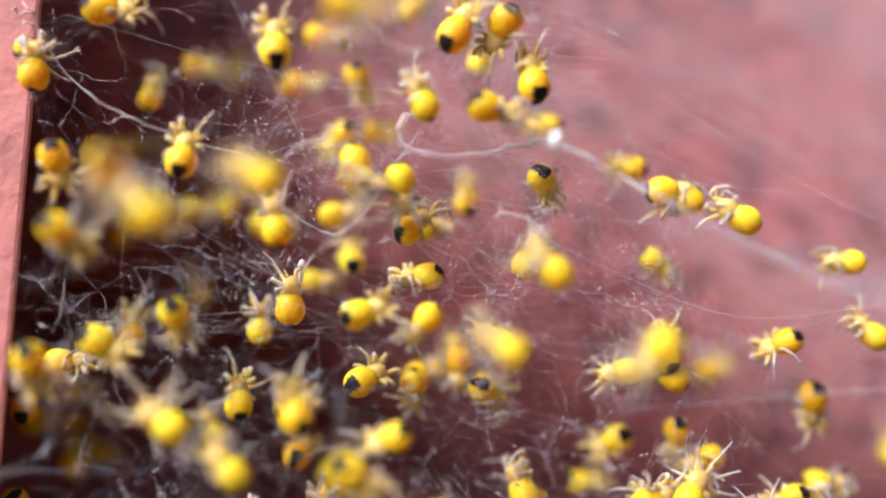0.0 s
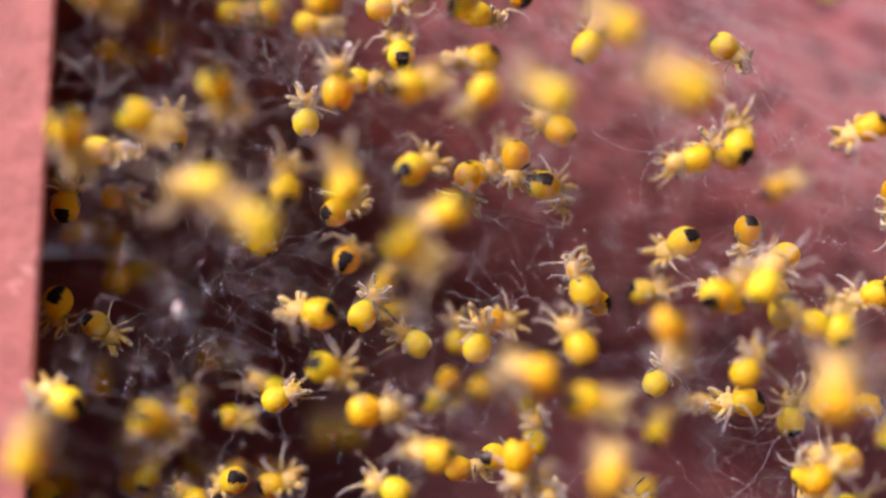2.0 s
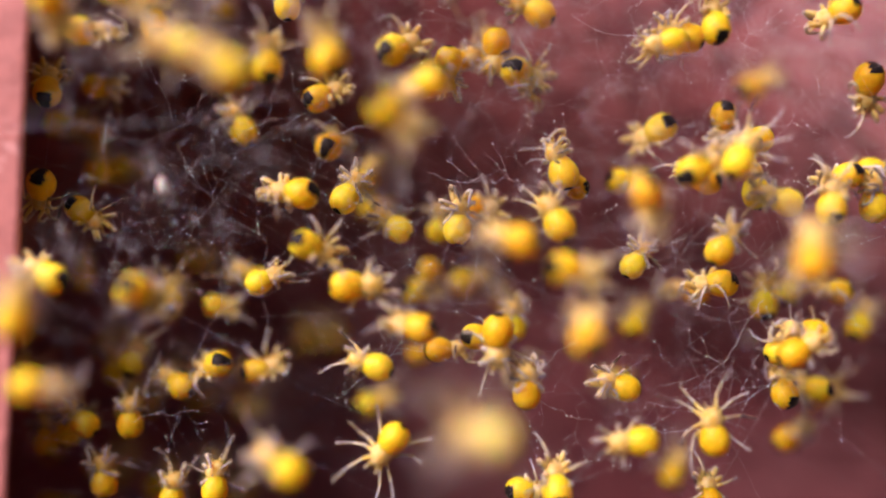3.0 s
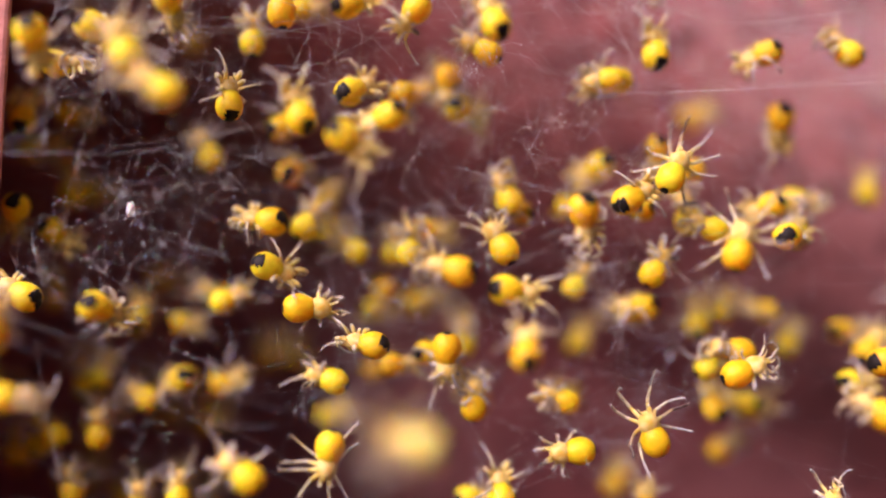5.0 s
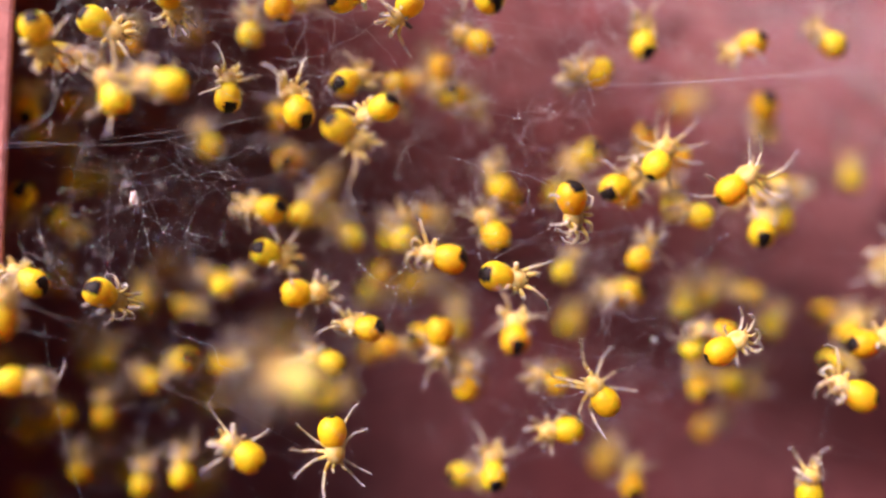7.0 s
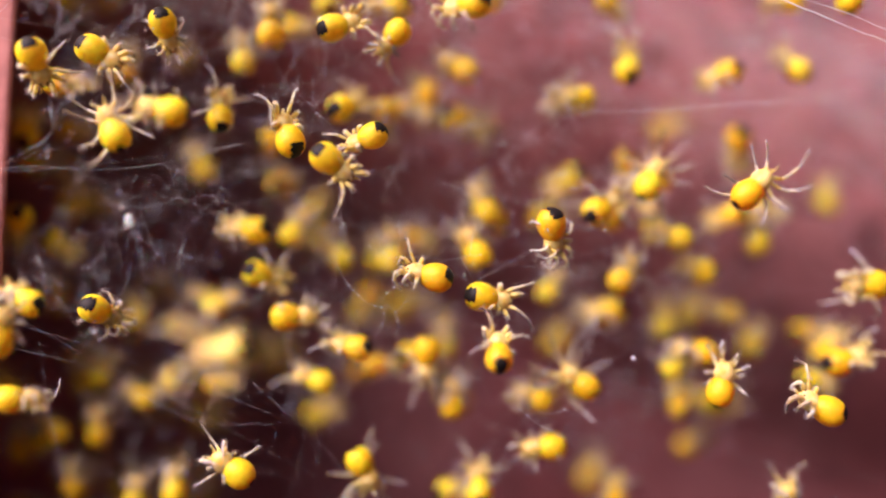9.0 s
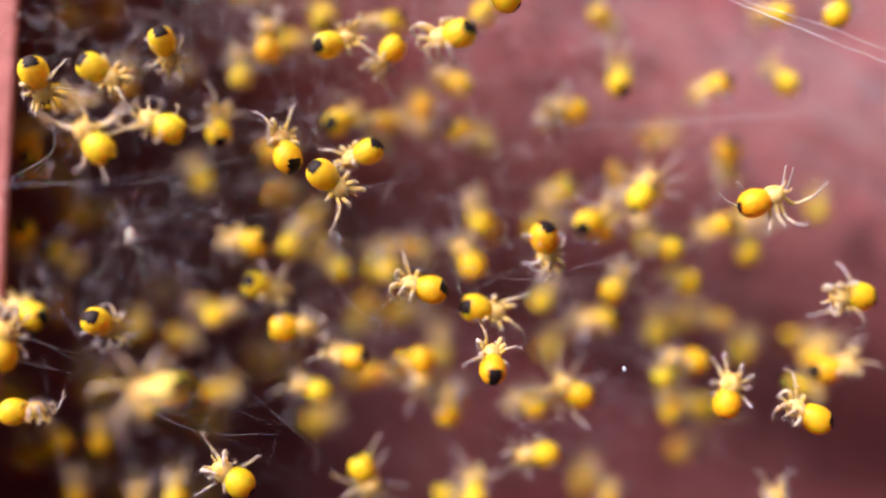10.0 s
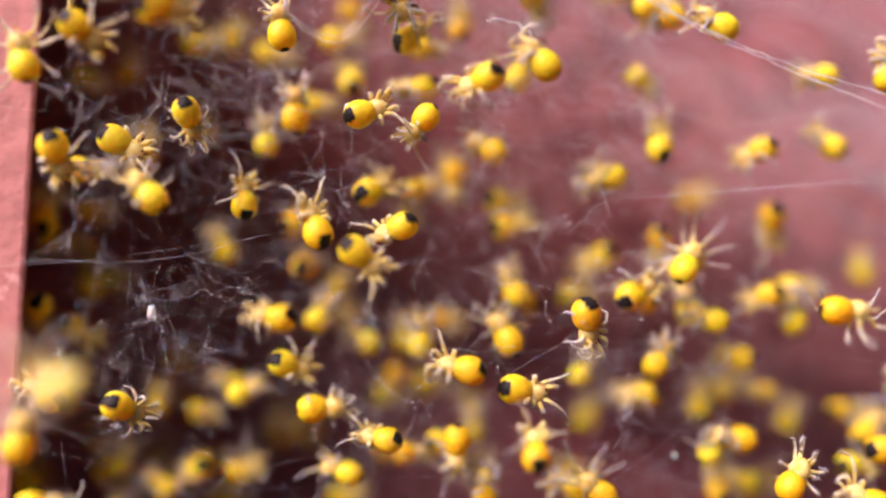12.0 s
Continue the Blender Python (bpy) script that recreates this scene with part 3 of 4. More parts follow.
rover = spiderling(1, 11.62, 31.00, -2.81, 40, 0, 150)
lurker = spiderling(3, -1.53, 30.00, -5.54, 230, 0, 170)
patrol = spiderling(4, 12.38, 31.00, 2.09, 90, 10, 0)


# ---- silk ----
def smooth_line(points, steps=6):
    p = [Vector(q) for q in points]
    p = [p[0] * 2 - p[1]] + p + [p[-1] * 2 - p[-2]]
    out = []
    for i in range(1, len(p) - 2):
        for k in range(steps):
            t = k / steps
            out.append(0.5 * (2 * p[i] + (p[i + 1] - p[i - 1]) * t + (2 * p[i - 1] - 5 * p[i] + 4 * p[i + 1] - p[i + 2]) * t * t + (3 * p[i] - p[i - 1] - 3 * p[i + 1] + p[i + 2]) * t ** 3))
    return out + [p[-2]]


def strand(radius, *points, paint=None, label="white silk strand stretched across the web"):
    pts = smooth_line(points)
    verts, faces = [], []
    rng = random.Random(len(SPOTS) + int(radius * 1e4) + len(points))
    rad = [radius * rng.uniform(0.55, 1.35) for _ in pts]
    pts = [p + Vector((rng.gauss(0, 1), 0, rng.gauss(0, 1))) * min(0.035, radius * 1.2) for p in pts]
    tube(verts, faces, pts, rad, 5)
    ob = new("silk_strand", mesh_from("silk_strand", [v * MM for v in verts], faces, [paint or (DUSTY if radius > 0.02 else SILK)]))
    return tagged(ob, label, "silk strand", "silk strands")


def tangle(name, threads, beads, label):
    verts, faces = [], []
    for pts, r in threads:
        tube(verts, faces, pts, [r] * len(pts), 3, False)
    for c, r in beads:
        ball(verts, faces, c, (r, r * 0.8, r * 1.2), 3, 5)
    tagged(new(name, mesh_from(name, [v * MM for v in verts], faces, [SILK])), label, "spider web", kind="stuff")


def web():
    rng = random.Random(7)
    threads, beads = [], []

    def near(p, s):
        return p + Vector((rng.gauss(0, s), rng.gauss(0, s), rng.gauss(0, s)))

    def line(a, b, r, wave=0.03):
        """A taut thread, hardly bent where others pull at it."""
        n = max(1, int((b - a).length / 2.2))
        pts = [a.lerp(b, i / n) for i in range(n + 1)]
        for q in pts[1:-1]:
            q += Vector((rng.gauss(0, 1), rng.gauss(0, 1), rng.gauss(0, 1))) * wave
        threads.append((pts, r))

    def wisp(c, wide, r):
        """A knot of silk: straight spokes, cross threads between them, bright nodes."""
        tips = []
        for _ in range(rng.randint(5, 10)):
            d = Vector((rng.gauss(0, 1), rng.gauss(0, 0.6), rng.gauss(0, 1))).normalized()
            tip = c + d * wide * rng.uniform(0.4, 1.6)
            line(near(c, wide * 0.12), tip, r)
            tips.append((tip, d))
        for _ in range(len(tips)):
            (p, _), (q, _) = rng.sample(tips, 2)
            line(c.lerp(p, rng.uniform(0.3, 0.9)), c.lerp(q, rng.uniform(0.3, 0.9)), r * 0.7)
        for p, d in rng.sample(tips, 3):
            line(p, p + (d + Vector((rng.gauss(0, 0.4), rng.gauss(0, 0.3), rng.gauss(0, 0.4)))) * wide * rng.uniform(1, 4), r * 0.7)
        for p, _ in tips:
            if rng.random() < 0.6:
                beads.append((c.lerp(p, rng.uniform(0, 1)), rng.uniform(0.012, 0.030)))

    for i, p in enumerate(SPOTS):
        order = sorted(range(len(SPOTS)), key=lambda j: (SPOTS[j] - p).length)
        for j in order[1:4]:
            if (SPOTS[j] - p).length < 9 and 28 < p.y < 34 and 28 < SPOTS[j].y < 34:
                line(near(p, 0.35), near(SPOTS[j], 0.35), rng.choice((0.002, 0.0025, 0.0035)))
        if rng.random() < 0.4:
            q = near(p, 5)
            line(near(p, 0.3), Vector((q.x, wall_depth(q.x, q.z), q.z)), 0.002)
        if p.x < -8 and rng.random() < 0.6:
            z = p.z + rng.gauss(0, 3)
            line(near(p, 0.3), Vector((-14.3 + 0.0538 * z, rng.uniform(30.6, 33), z)), 0.002)
    # long guys that cross the swarm, most of them slanting down to the right
    for _ in range(520):
        a = near(rng.choice(SPOTS), 1.5)
        if not 28.5 < a.y < 33.5 or a.z < 2 and rng.random() < 0.4:
            continue
        ang = radians(rng.gauss(-24, 34))
        d = Vector((math.cos(ang), rng.uniform(-0.12, 0.12), math.sin(ang))) * rng.uniform(3, 10)
        line(a - d, a + d, rng.choice((0.0015, 0.002, 0.003)), 0.06)
    for _ in range(120):
        c = Vector((rng.uniform(-13, 9), rng.gauss(31, 1.2), rng.uniform(-2, 20.5)))
        wisp(c, rng.uniform(0.3, 1.0), rng.choice((0.0025, 0.003, 0.004)))
    # jagged runs of old crumpled silk, set with bright nodes
    for _ in range(170):
        z = rng.uniform(-7, 20.5)
        a = Vector((rng.uniform(-13, 14 if z < 9 else 6), rng.gauss(32.3 - 0.08 * z, 0.7), z))
        d = Vector((rng.gauss(0, 1), rng.gauss(0, 0.25), rng.gauss(0, 1))).normalized()
        pts = [a]
        for _ in range(rng.randint(5, 16)):
            turn = Vector((rng.gauss(0, 1), rng.gauss(0, 0.3), rng.gauss(0, 1))) * 0.75
            pts.append(pts[-1] + (d + turn).normalized() * rng.uniform(0.06, 0.26))
            if rng.random() < 0.4:
                beads.append((pts[-1], rng.uniform(0.012, 0.034)))
        threads.append((pts, rng.choice((0.002, 0.003, 0.004))))
        if rng.random() < 0.5:
            line(pts[0], pts[0] - d * rng.uniform(1, 5), 0.002)
    # the sheet where the brood first hung: branching, kinked silk with droplets at the forks
    def crumple(a, ang, length, r, forks):
        pts, gone, kink = [a], 0.0, 0.0
        while gone < length:
            step = rng.uniform(0.12, 0.38)
            gone += step
            kink = kink * 0.3 + rng.gauss(0, 0.30)
            here = ang + kink
            pts.append(pts[-1] + Vector((math.cos(here), rng.gauss(0, 0.12), math.sin(here))) * step)
            if rng.random() < 0.22:
                beads.append((pts[-1], rng.uniform(0.014, 0.038)))
            if forks and rng.random() < 0.20:
                crumple(pts[-1], ang + rng.choice((-1, 1)) * rng.uniform(0.5, 1.4), length * rng.uniform(0.3, 0.6), r * 0.75, forks - 1)
        threads.append((pts, r))

    for _ in range(75):
        x, z = rng.uniform(-12, 13), rng.uniform(-6, 10)
        if x < -1 and rng.random() < 0.6:
            continue
        crumple(Vector((x, rng.gauss(32.2, 0.45), z)), rng.uniform(0, 6.283), rng.uniform(1.5, 5.5), rng.choice((0.0035, 0.0045, 0.0065)), 2)
    for _ in range(34):
        crumple(Vector((rng.uniform(-10, 5), rng.gauss(30.5, 0.35), rng.uniform(10, 19.5))), radians(rng.gauss(-15, 55)), rng.uniform(2, 5.5), rng.choice((0.003, 0.004, 0.006)), 2)
    for _ in range(45):
        mid = Vector((rng.uniform(-10, 8), rng.gauss(30.4, 0.3), rng.uniform(9, 19.5)))
        ang = radians(rng.gauss(-20, 28))
        d = Vector((math.cos(ang), rng.uniform(-0.05, 0.05), math.sin(ang))) * rng.uniform(2, 5)
        line(mid - d, mid + d, rng.choice((0.003, 0.004, 0.006)), 0.05)
    for _ in range(16):
        crumple(Vector((rng.uniform(-12, 11), rng.gauss(29.3, 0.4), rng.uniform(-4, 8))), radians(rng.gauss(-20, 40)), rng.uniform(2, 5), rng.choice((0.004, 0.006)), 1)
    lump = Vector((-9.32, 30.05, 2.83))
    for _ in range(4):
        wisp(near(lump, 0.3), rng.uniform(0.3, 1.0), 0.0022)
    for _ in range(420):
        beads.append((near(rng.choice(SPOTS), 1.8), rng.uniform(0.006, 0.018)))
    # a film of old silk slung along the face of the casing, in long slanting streaks
    for _ in range(1700):
        x, z = rng.uniform(-2, 36), rng.uniform(4, 36)
        if 0.5 * x + 0.87 * z < 10 + rng.uniform(0, 9):
            continue
        ang = radians(rng.gauss(-27, 9))
        d = Vector((math.cos(ang), 0, math.sin(ang))) * rng.uniform(5, 18)
        off = rng.uniform(0.2, 5.5)
        ends = [Vector((x, 0, z)) - d * 0.5, Vector((x, 0, z)) + d * 0.5]
        for e in ends:
            e.y = min(wall_depth(e.x, e.z), 52) - off
        line(ends[0], ends[1], rng.choice((0.006, 0.009, 0.014)), 0.05)
    tangle("spider_web", threads, beads, "fine white tangled web filling the corner")


def lint(x, y, z, r, seed):
    """A scrap of cast skin: a crumpled lump."""
    def crumple(v):
        return v * (1.0 + 0.75 * noise.noise(v * 1.7 + Vector((seed * 3.1, 0, 0))) + 0.3 * noise.noise(v * 4.0))
    verts, faces = [], []
    ball(verts, faces, (x, y, z), (r * 0.7, r * 0.6, r), 10, 12, crumple)
    ob = new("silk_lint", mesh_from("silk_lint", [v * MM for v in verts], faces, [SILK]))
    return tagged(ob, "small white lump of lint caught in the web", "lint", "lint scraps")


web()
strand(.026, (-13.39, 29.67, 20.61), (-12.11, 30.03, 18.35), (-10.43, 29.77, 16.91), (-8.25, 29.60, 16.02), (-5.60, 29.92, 15.31))
strand(.028, (-4.27, 28.79, 14.84), (-3.93, 28.99, 15.36), (-3.14, 28.64, 15.63), (-2.37, 28.43, 15.84))
strand(.016, (-4.11, 29.89, 13.26), (-3.26, 30.15, 12.80), (-2.45, 29.82, 12.63), (-1.47, 29.57, 13.43), (-0.52, 29.79, 15.04), (0.25, 29.77, 16.13))
strand(0.1, (0.67, 29.40, 16.78), (-0.10, 29.40, 16.64), (-0.41, 29.40, 16.11), (-0.09, 29.40, 15.52), (1.22, 29.40, 15.24), (2.97, 29.40, 15.43), (4.52, 29.40, 15.80), (5.55, 29.70, 15.62), paint=VEIL, label="broad grey ribbon of matted silk")
strand(0.09, (4.89, 28.60, 15.56), (6.00, 28.40, 15.02), (7.10, 28.50, 14.40), (7.90, 28.40, 13.90), paint=VEIL, label="broad grey ribbon of matted silk")
strand(.004, (6.07, 30.39, 16.30), (8.55, 30.60, 15.75), (11.48, 30.29, 14.40), (16.80, 30.00, 14.00))
strand(.008, (4.29, 30.68, 12.79), (6.34, 30.93, 11.81), (11.50, 30.60, 9.81), (16.78, 30.25, 10.22))
strand(.025, (-1.60, 27.40, 19.43), (-0.69, 27.67, 18.68), (0.32, 27.36, 18.14))
strand(.004, (-6.12, 30.80, 12.87), (-5.02, 31.09, 11.41), (-3.84, 30.82, 10.03), (-2.14, 30.71, 8.41))
strand(.009, (4.40, 31.98, 8.84), (5.62, 32.25, 8.28), (7.70, 31.96, 8.06))
strand(0.022, (7.32, 27.40, 14.08), (8.94, 27.40, 13.07), (11.22, 27.50, 11.93), (13.23, 27.40, 11.01), (15.66, 27.30, 10.02), (18.80, 27.40, 8.90), (24.01, 27.40, 7.38), paint=SILK)
strand(0.018, (7.76, 27.60, 13.98), (9.63, 27.70, 12.91), (11.87, 27.60, 11.83), (13.68, 27.50, 11.12), (16.00, 27.60, 10.45), (18.92, 27.60, 9.42), (24.16, 27.60, 7.82), paint=SILK)
strand(0.022, (-4.29, 27.80, 13.38), (-3.91, 27.90, 12.91), (-3.14, 27.80, 12.42), (-2.46, 27.70, 12.24), (-1.88, 27.80, 12.66), (-1.30, 27.80, 13.55))
strand(.0026, (-13.86, 27.67, 4.59), (-12.37, 27.86, 4.83), (-11.45, 27.50, 5.37), (-11.03, 27.31, 5.99), (-11.28, 27.66, 6.61))
strand(.0026, (-5.14, 27.38, 3.21), (-2.39, 27.52, 3.89), (0.02, 27.10, 4.53), (1.44, 26.88, 4.76), (1.51, 27.22, 5.27))
strand(.0032, (3.97, 27.09, 1.39), (5.39, 27.29, 1.20), (7.33, 26.90, 1.68), (9.86, 26.62, 2.46))
strand(.0026, (-13.49, 28.22, -1.56), (-10.21, 28.32, -2.37), (-6.54, 27.85, -4.11), (-3.55, 27.55, -4.27))
strand(.0026, (-4.37, 27.82, -2.86), (-2.01, 27.96, -5.05), (-1.19, 27.62, -5.97))
strand(.0026, (4.43, 28.88, -2.05), (8.05, 28.97, -2.96), (10.75, 28.55, -3.51))
strand(.0026, (-11.84, 29.68, 7.33), (-9.93, 29.83, 5.98), (-7.26, 29.37, 3.57))
strand(.0026, (-12.32, 29.50, -1.59), (-12.12, 29.70, -3.61), (-11.40, 29.30, -6.33), (-10.74, 29.07, -8.06))
strand(.0032, (-13.13, 29.07, 11.97), (-11.24, 29.29, 10.32), (-7.78, 28.87, 9.05), (-5.19, 28.62, 8.32))
strand(.0026, (-14.76, 29.32, 4.45), (-10.48, 29.39, 4.82), (-4.84, 28.84, 5.57), (-2.05, 28.55, 6.04))
strand(.0035, (7.36, 29.79, 7.00), (12.00, 29.85, 7.19), (17.87, 29.30, 7.44))
strand(0.007, (8.52, 30.40, 17.85), (9.80, 30.50, 17.15), (12.35, 30.40, 15.44), (15.30, 30.50, 13.89), (17.59, 30.40, 12.84))
strand(0.006, (4.17, 31.20, 21.05), (5.85, 31.30, 20.36), (8.32, 31.20, 19.10), (11.66, 31.30, 16.95), (14.32, 31.20, 15.38))
strand(0.006, (7.64, 28.60, 6.78), (9.93, 28.70, 6.90), (12.59, 28.60, 7.13), (15.34, 28.70, 7.38), (18.22, 28.60, 7.78))
strand(0.05, (2.78, 29.00, 13.17), (3.42, 29.10, 13.26), (4.17, 29.00, 12.93), (4.61, 29.00, 12.36), paint=VEIL, label="broad grey ribbon of matted silk")
strand(0.006, (1.03, 30.20, 19.86), (3.44, 30.20, 20.30), (5.90, 30.40, 20.54), (9.49, 30.20, 18.63), (12.11, 30.20, 17.43))
strand(0.005, (-7.91, 30.50, 16.70), (-6.14, 30.60, 16.49), (-4.14, 30.50, 16.69), (-2.55, 30.50, 17.15), (-0.56, 30.50, 17.34))
strand(0.005, (-8.54, 30.50, 18.31), (-6.18, 30.60, 18.77), (-3.36, 30.50, 17.96), (-0.76, 30.50, 17.78))
strand(0.005, (-14.23, 29.00, 4.51), (-12.53, 29.10, 4.73), (-10.36, 29.00, 4.62), (-7.81, 29.00, 4.86), (-5.06, 29.00, 5.58))
strand(0.005, (-12.73, 27.80, 4.81), (-11.57, 27.80, 5.50), (-11.26, 27.80, 6.00), (-11.37, 27.80, 6.68))
strand(0.005, (9.28, 29.20, 6.94), (11.80, 29.30, 7.08), (14.26, 29.20, 7.27), (17.35, 29.20, 7.43))
lint(-9.32, 30.05, 2.83, 0.22, 1)
lint(4.72, 27.48, 15.48, 0.32, 2)
lint(8.72, 26.65, -1.91, 0.09, 3)
lint(-2.17, 29.05, 10.05, 0.16, 4)
lint(-3.88, 31.12, 11.62, 0.16, 5)


def stride(thing, rows, reach):
    """Swings each leg about its root while the thing walks."""
    legs = [c for c in thing.children if c.name.startswith("leg")]
    for n, leg in enumerate(legs):
        root = leg.location.copy()
        walk(leg, [(t, Matrix.Translation(root) @ pose(0, 0, 0, 0, reach * 0.5 * math.sin(1.9 * k + 2.4 * n), reach * math.sin(2.3 * k + 1.7 * n))) for k, (t, _) in enumerate(rows)])


def motions():
    for thing, ang, tilt, spin, early, middle, late in CREEP:
        walk(thing, [(t, body(*p, ang, tilt, spin)) for t, p in ((0, early), (3.7, early), (5.3, middle), (7.7, middle), (9.3, late), (12, late))])
    rows = [
        (0, body(1.18, 24.00, -4.39, 165, 0, 0)),
        (2.5, body(1.18, 24.00, -4.39, 165, 0, 0)),
        (3.7, body(1.24, 22.59, -3.78, 165, 0, 0)),
        (5.3, body(0.38, 21.84, -3.82, 165, 0, 0)),
        (5.5, body(-0.22, 21.72, -3.45, 165, 0, 0)),
        (6.5, body(-2.03, 21.60, -2.84, 160, 0, 0)),
        (7.7, body(-2.51, 22.20, -1.91, 170, 0, 0)),
        (9.3, body(-4.65, 23.30, -1.08, 185, 0, 0)),
        (9.5, body(-4.93, 23.30, -0.99, 185, 0, 0)),
        (10, body(-6.36, 23.80, -2.08, 185, 0, 0)),
        (10.5, body(-6.95, 23.90, -1.03, 165, 0, 0)),
        (11, body(-8.83, 23.60, 0.44, 165, 0, 0)),
        (11.5, body(-9.15, 22.40, 1.30, 165, 0, 0)),
        (12, body(-9.41, 22.00, 1.19, 168, 0, 0))]
    walk(crawler, rows)
    stride(crawler, rows, 16)
    rows = [
        (0, body(10.35, 26.23, 0.81, 90, 0, 150)),
        (1.5, body(10.35, 26.23, 0.81, 90, 0, 150)),
        (2.5, body(10.38, 26.00, 0.25, 90, 0, 150)),
        (3.7, body(11.10, 27.33, 0.85, 85, 0, 150)),
        (5.3, body(11.33, 27.84, 1.54, 75, 0, 150)),
        (6.5, body(11.41, 27.62, 2.63, 45, 0, 150)),
        (7.7, body(12.05, 27.32, 3.56, 42, 0, 150)),
        (9.3, body(12.83, 26.47, 3.76, 45, 0, 150)),
        (10.5, body(13.30, 26.10, 3.93, 2, 0, 150)),
        (11, body(13.10, 26.53, 3.78, 0, 0, 150)),
        (11.5, body(13.58, 26.58, 3.35, 0, 0, 150)),
        (12, body(14.49, 27.11, 2.81, 0, 0, 150))]
    walk(walker, rows)
    stride(walker, rows, 16)
    rows = [
        (0, body(9.07, 31.00, -5.74, 95, 0, 170)),
        (2.5, body(9.07, 31.00, -5.74, 95, 0, 170)),
        (3.7, body(9.15, 30.60, -5.77, 105, 0, 170)),
        (5.3, body(8.90, 29.40, -5.01, 115, 0, 170)),
        (6.5, body(7.99, 29.09, -4.63, 135, 0, 170)),
        (7.7, body(7.45, 29.80, -4.02, 115, 0, 170)),
        (9.3, body(7.77, 30.20, -3.32, 150, 0, 170)),
        (10.5, body(7.69, 30.00, -3.43, 150, 0, 170)),
        (12, body(7.02, 30.20, -3.99, 140, 0, 170))]
    walk(spreader, rows)
    stride(spreader, rows, 16)
    rows = [
        (0, body(3.09, 25.98, 8.75, 150, 0, 0)),
        (1.5, body(2.89, 26.46, 8.94, 150, 0, 0)),
        (2.5, body(2.28, 26.50, 9.05, 150, 0, 0)),
        (3.7, body(3.32, 27.53, 9.04, 150, 10, 0)),
        (5.3, body(3.21, 28.13, 8.97, 110, 20, 0)),
        (6.5, body(3.25, 28.07, 9.13, 110, 30, 0)),
        (7.7, body(3.30, 27.11, 10.17, 160, 20, 0)),
        (9.3, body(3.15, 26.39, 10.03, 185, 20, 0)),
        (10, body(2.90, 25.99, 9.59, 185, 20, 0)),
        (10.5, body(2.46, 25.86, 9.94, 190, 20, 0)),
        (11, body(2.15, 26.64, 10.45, 195, 20, 0)),
        (12, body(2.66, 27.38, 10.79, 200, 20, 0))]
    walk(climber, rows)
    stride(climber, rows, 8)
    rows = [
        (0, body(9.61, 31.88, 7.57, 150, 10, 120)),
        (1.5, body(9.67, 33.03, 8.19, 150, 10, 120)),
        (2.5, body(8.69, 32.00, 8.04, 150, 10, 120)),
        (3.7, body(8.36, 31.90, 8.06, 165, 10, 120)),
        (5.3, body(8.06, 31.93, 7.78, 175, 0, 120)),
        (6.5, body(7.68, 31.38, 7.64, 175, 0, 120)),
        (7.7, body(7.67, 31.46, 7.62, 175, 0, 120)),
        (9.3, body(7.80, 31.69, 7.73, 175, 0, 120)),
        (10.5, body(7.78, 31.22, 7.73, 175, 0, 120)),
        (12, body(7.87, 31.75, 7.86, 175, 0, 120))]
    walk(drifter, rows)
    stride(drifter, rows, 8)
    rows = [
        (0, body(7.58, 25.43, 8.94, -120, 20, 160)),
        (0.5, body(7.49, 25.86, 8.80, -130, 15, 160)),
        (1, body(7.49, 26.01, 9.07, -180, 0, 160)),
        (1.5, body(6.09, 25.08, 8.98, -190, 0, 160)),
        (2.5, body(6.22, 25.10, 9.19, -240, 0, 160)),
        (3.7, body(8.47, 24.40, 12.09, -280, 0, 160)),
        (5.3, body(11.88, 26.71, 15.74, -280, 0, 160)),
        (12, body(15.98, 31.11, 21.23, -280, 0, 160))]
    walk(leaver, rows)
    stride(leaver, rows, 8)
    rows = [
        (0, body(-7.47, 27.46, 6.33, 150, 0, 160)),
        (1.5, body(-7.56, 26.96, 6.59, 180, 0, 160)),
        (2.5, body(-7.45, 27.00, 6.52, 180, 0, 160)),
        (3.7, body(-8.27, 26.84, 7.04, 120, 0, 160)),
        (5.3, body(-8.48, 26.63, 7.55, 115, 0, 160)),
        (6.5, body(-8.75, 26.95, 6.51, 110, 0, 160)),
        (7.7, body(-9.23, 27.14, 5.64, 125, 10, 160)),
        (9.3, body(-8.85, 26.91, 5.64, 115, 10, 160)),
        (10, body(-9.13, 25.98, 5.68, 130, 0, 160)),
        (10.5, body(-9.98, 25.86, 7.52, 150, 0, 160)),
        (11, body(-12.30, 26.57, 10.52, 120, 0, 160)),
        (11.5, body(-12.77, 26.81, 11.19, 110, 0, 160)),
        (12, body(-12.83, 27.48, 11.22, 105, 0, 160))]
    walk(strider, rows)
    stride(strider, rows, 16)
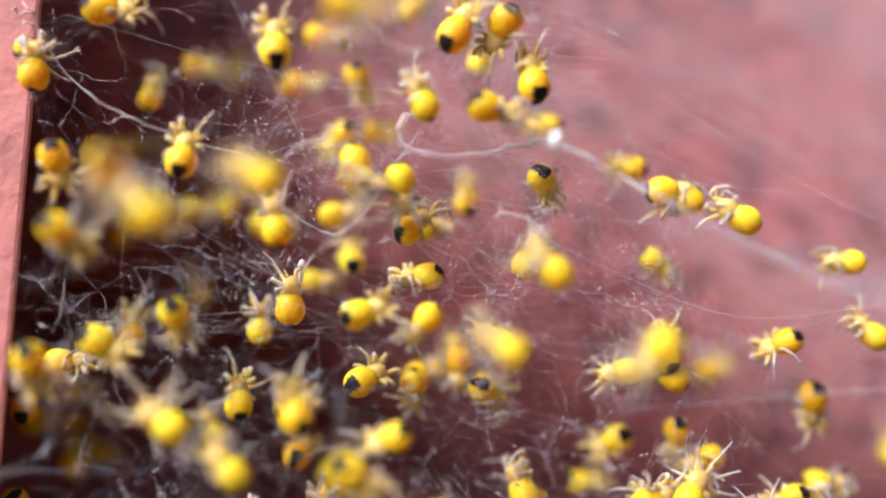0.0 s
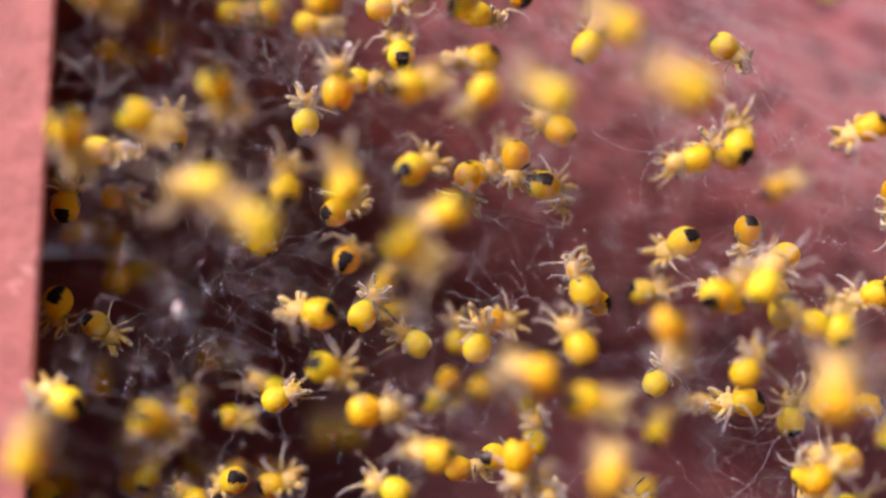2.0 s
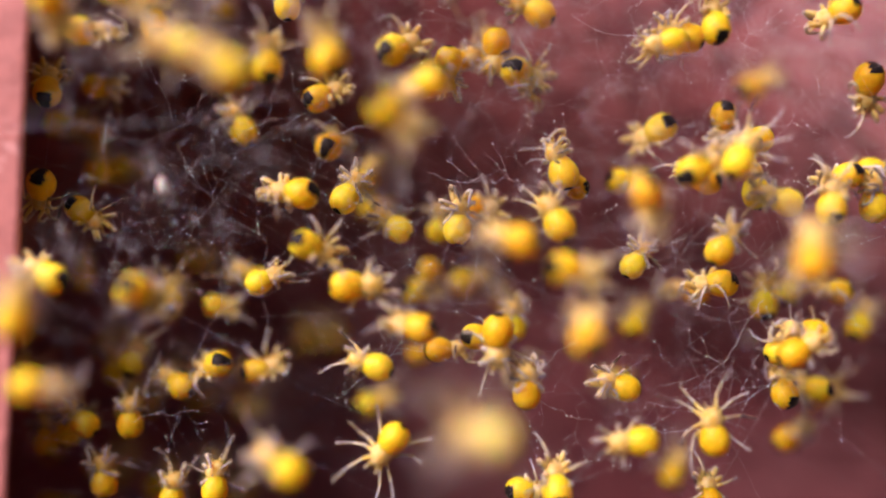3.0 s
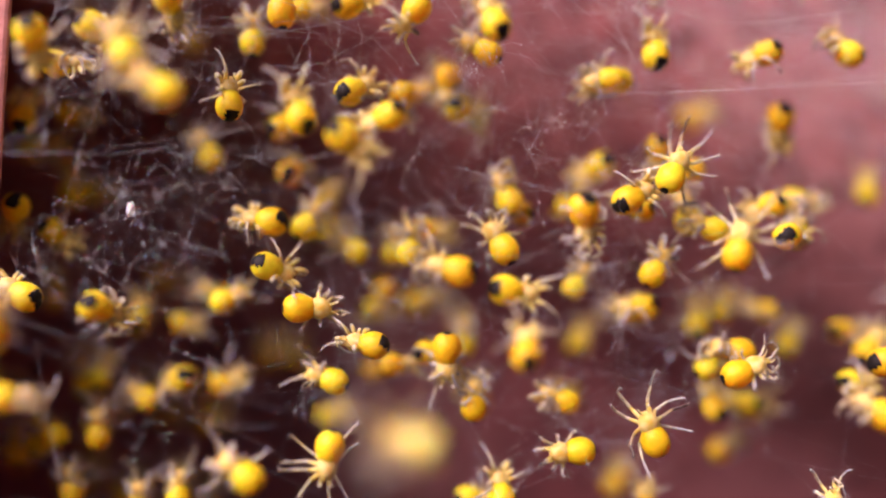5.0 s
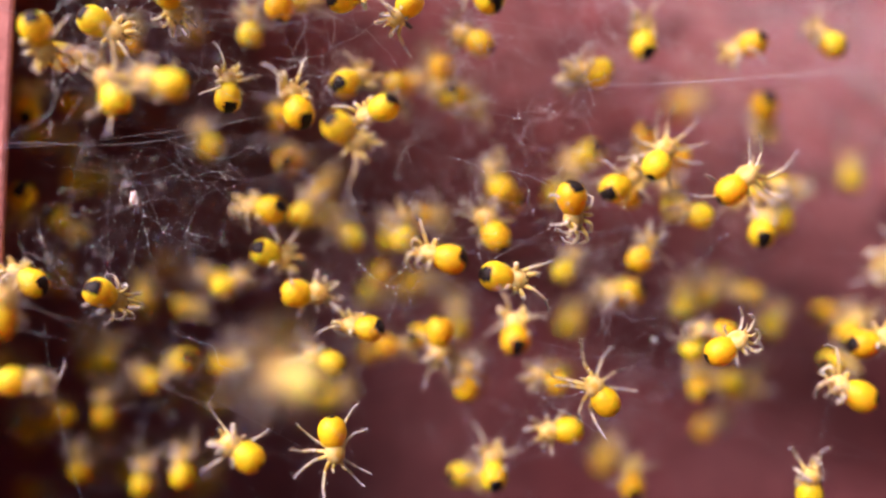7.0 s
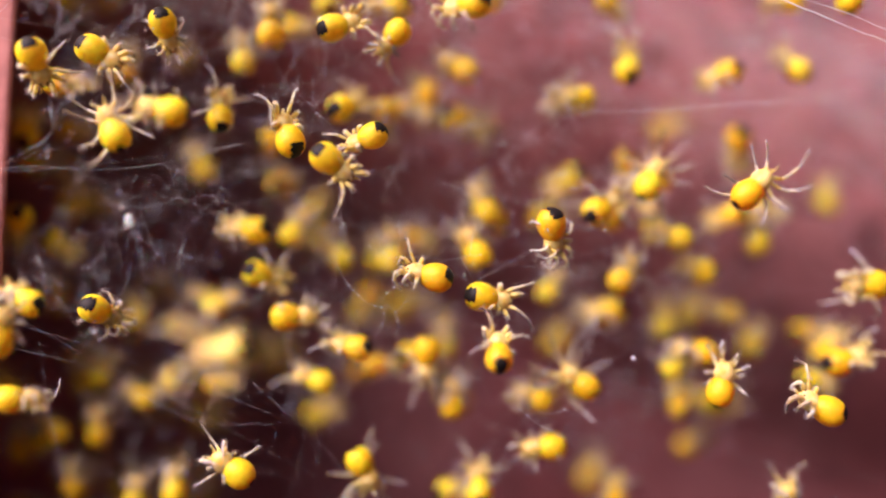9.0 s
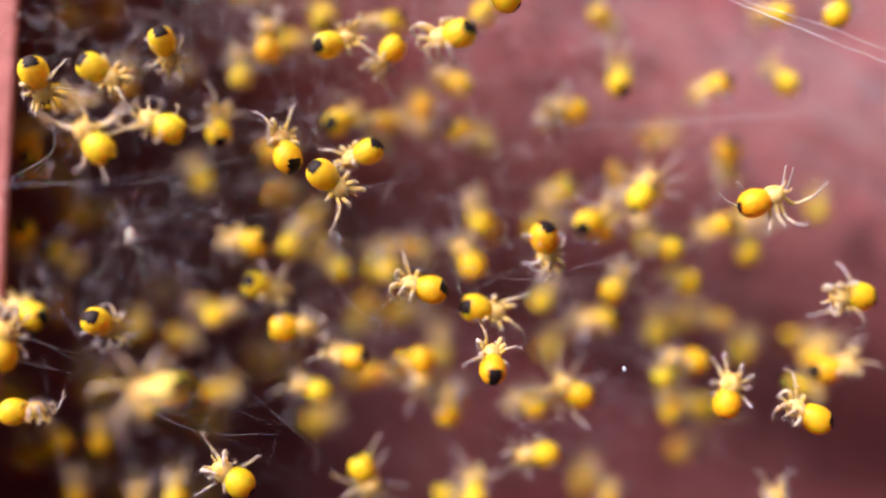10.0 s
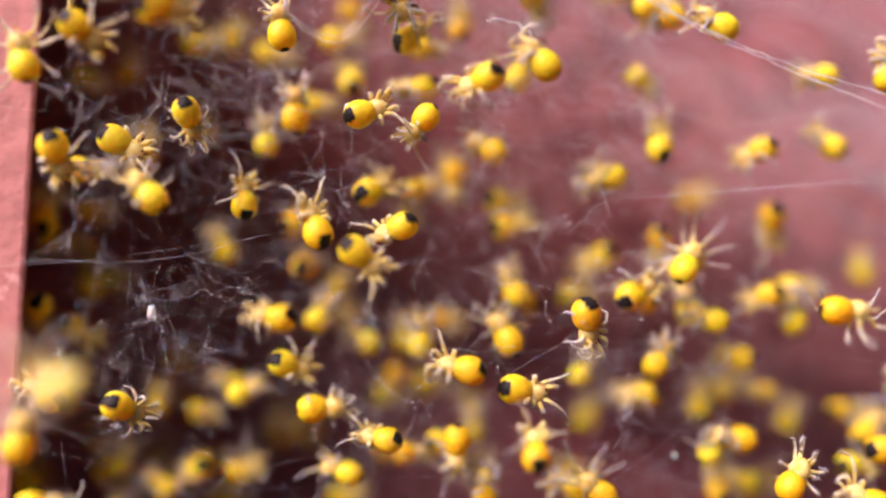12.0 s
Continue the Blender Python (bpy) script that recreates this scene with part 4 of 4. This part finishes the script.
    rows = [
        (0, body(-5.52, 27.50, 4.88, 130, 0, 200)),
        (1.5, body(-5.79, 26.00, 5.39, 135, 0, 200)),
        (2.5, body(-5.82, 25.60, 5.40, 140, 0, 200)),
        (3.7, body(-6.73, 25.80, 6.38, 140, 0, 200)),
        (5.3, body(-7.11, 26.08, 6.24, 150, 0, 200)),
        (6.5, body(-7.07, 26.38, 6.34, 165, 0, 200)),
        (7.7, body(-6.96, 26.04, 6.28, 165, 0, 200)),
        (9.3, body(-6.86, 26.33, 6.33, 170, 0, 200)),
        (10.5, body(-7.03, 26.28, 6.53, 150, 0, 200)),
        (11, body(-7.69, 27.05, 7.15, 150, 0, 200)),
        (11.5, body(-7.73, 26.72, 6.99, 140, 0, 200)),
        (12, body(-8.60, 27.42, 6.76, 130, 0, 200))]
    walk(follower, rows)
    stride(follower, rows, 8)
    rows = [
        (0, body(2.68, 32.12, 7.09, -45, 40, 0)),
        (1.5, body(3.24, 33.02, 6.98, -45, 40, 0)),
        (2.5, body(2.58, 33.00, 7.05, -40, 40, 0)),
        (3.7, body(2.55, 33.06, 6.85, -40, 40, 0)),
        (5.3, body(2.27, 33.19, 6.88, -30, 30, 0)),
        (6.5, body(2.39, 33.06, 7.00, -30, 20, 0)),
        (7.7, body(2.65, 32.67, 6.88, -30, 20, 0)),
        (9.3, body(3.09, 32.90, 7.14, -20, 10, 0)),
        (10.5, body(3.42, 31.90, 6.88, 0, 10, 0)),
        (11, body(3.22, 32.24, 6.69, 10, 10, 0)),
        (12, body(3.81, 32.96, 5.99, 15, 0, 0))]
    walk(patched, rows)
    stride(patched, rows, 8)
    rows = [
        (0, body(11.62, 31.00, -2.81, 40, 0, 150)),
        (2.5, body(11.62, 31.00, -2.81, 40, 0, 150)),
        (3.7, body(12.01, 30.31, -2.86, 20, 0, 150)),
        (5.3, body(11.94, 29.35, -2.84, 25, 0, 150)),
        (6.5, body(11.93, 28.49, -2.55, 30, 0, 150)),
        (7.7, body(11.01, 28.40, -2.51, 35, 0, 150)),
        (9.3, body(12.65, 28.48, -3.39, 80, 0, 150)),
        (10.5, body(12.90, 27.77, -3.30, 75, 0, 150)),
        (12, body(13.50, 28.80, -3.46, 60, 0, 150))]
    walk(rover, rows)
    stride(rover, rows, 8)
    rows = [
        (0, body(-1.59, 31.20, -5.76, 230, 0, 170)),
        (2.5, body(-1.59, 31.20, -5.76, 230, 0, 170)),
        (3.7, body(-2.19, 30.60, -5.78, 240, 0, 170)),
        (5.3, body(-2.29, 28.97, -5.26, 265, -10, 170)),
        (6.5, body(-2.21, 28.45, -5.21, 270, -10, 170)),
        (7.7, body(-1.65, 29.30, -5.92, 290, 0, 170)),
        (9.3, body(-0.62, 30.30, -6.23, 300, 0, 170)),
        (10.5, body(-0.53, 30.20, -6.12, 300, 0, 170)),
        (12, body(-0.56, 30.50, -5.70, 300, 0, 170))]
    walk(lurker, rows)
    stride(lurker, rows, 16)
    rows = [
        (0, body(12.38, 31.00, 2.09, 90, 10, 0)),
        (2.5, body(12.38, 31.00, 2.09, 90, 10, 0)),
        (3.7, body(14.37, 31.25, 2.04, 70, 20, 0)),
        (5.3, body(14.17, 30.72, 2.04, 10, 40, 0)),
        (6.5, body(14.03, 31.01, 1.69, 10, 20, 0)),
        (7.7, body(13.85, 31.26, 1.61, -160, 10, 0)),
        (9.3, body(12.85, 32.48, 0.90, -200, 0, 0)),
        (10.5, body(12.52, 32.20, 1.02, -200, 0, 0)),
        (11, body(12.31, 32.65, 1.20, -200, 0, 0)),
        (12, body(13.16, 32.72, 0.68, -190, 0, 0))]
    walk(patrol, rows)
    stride(patrol, rows, 8)


motions()
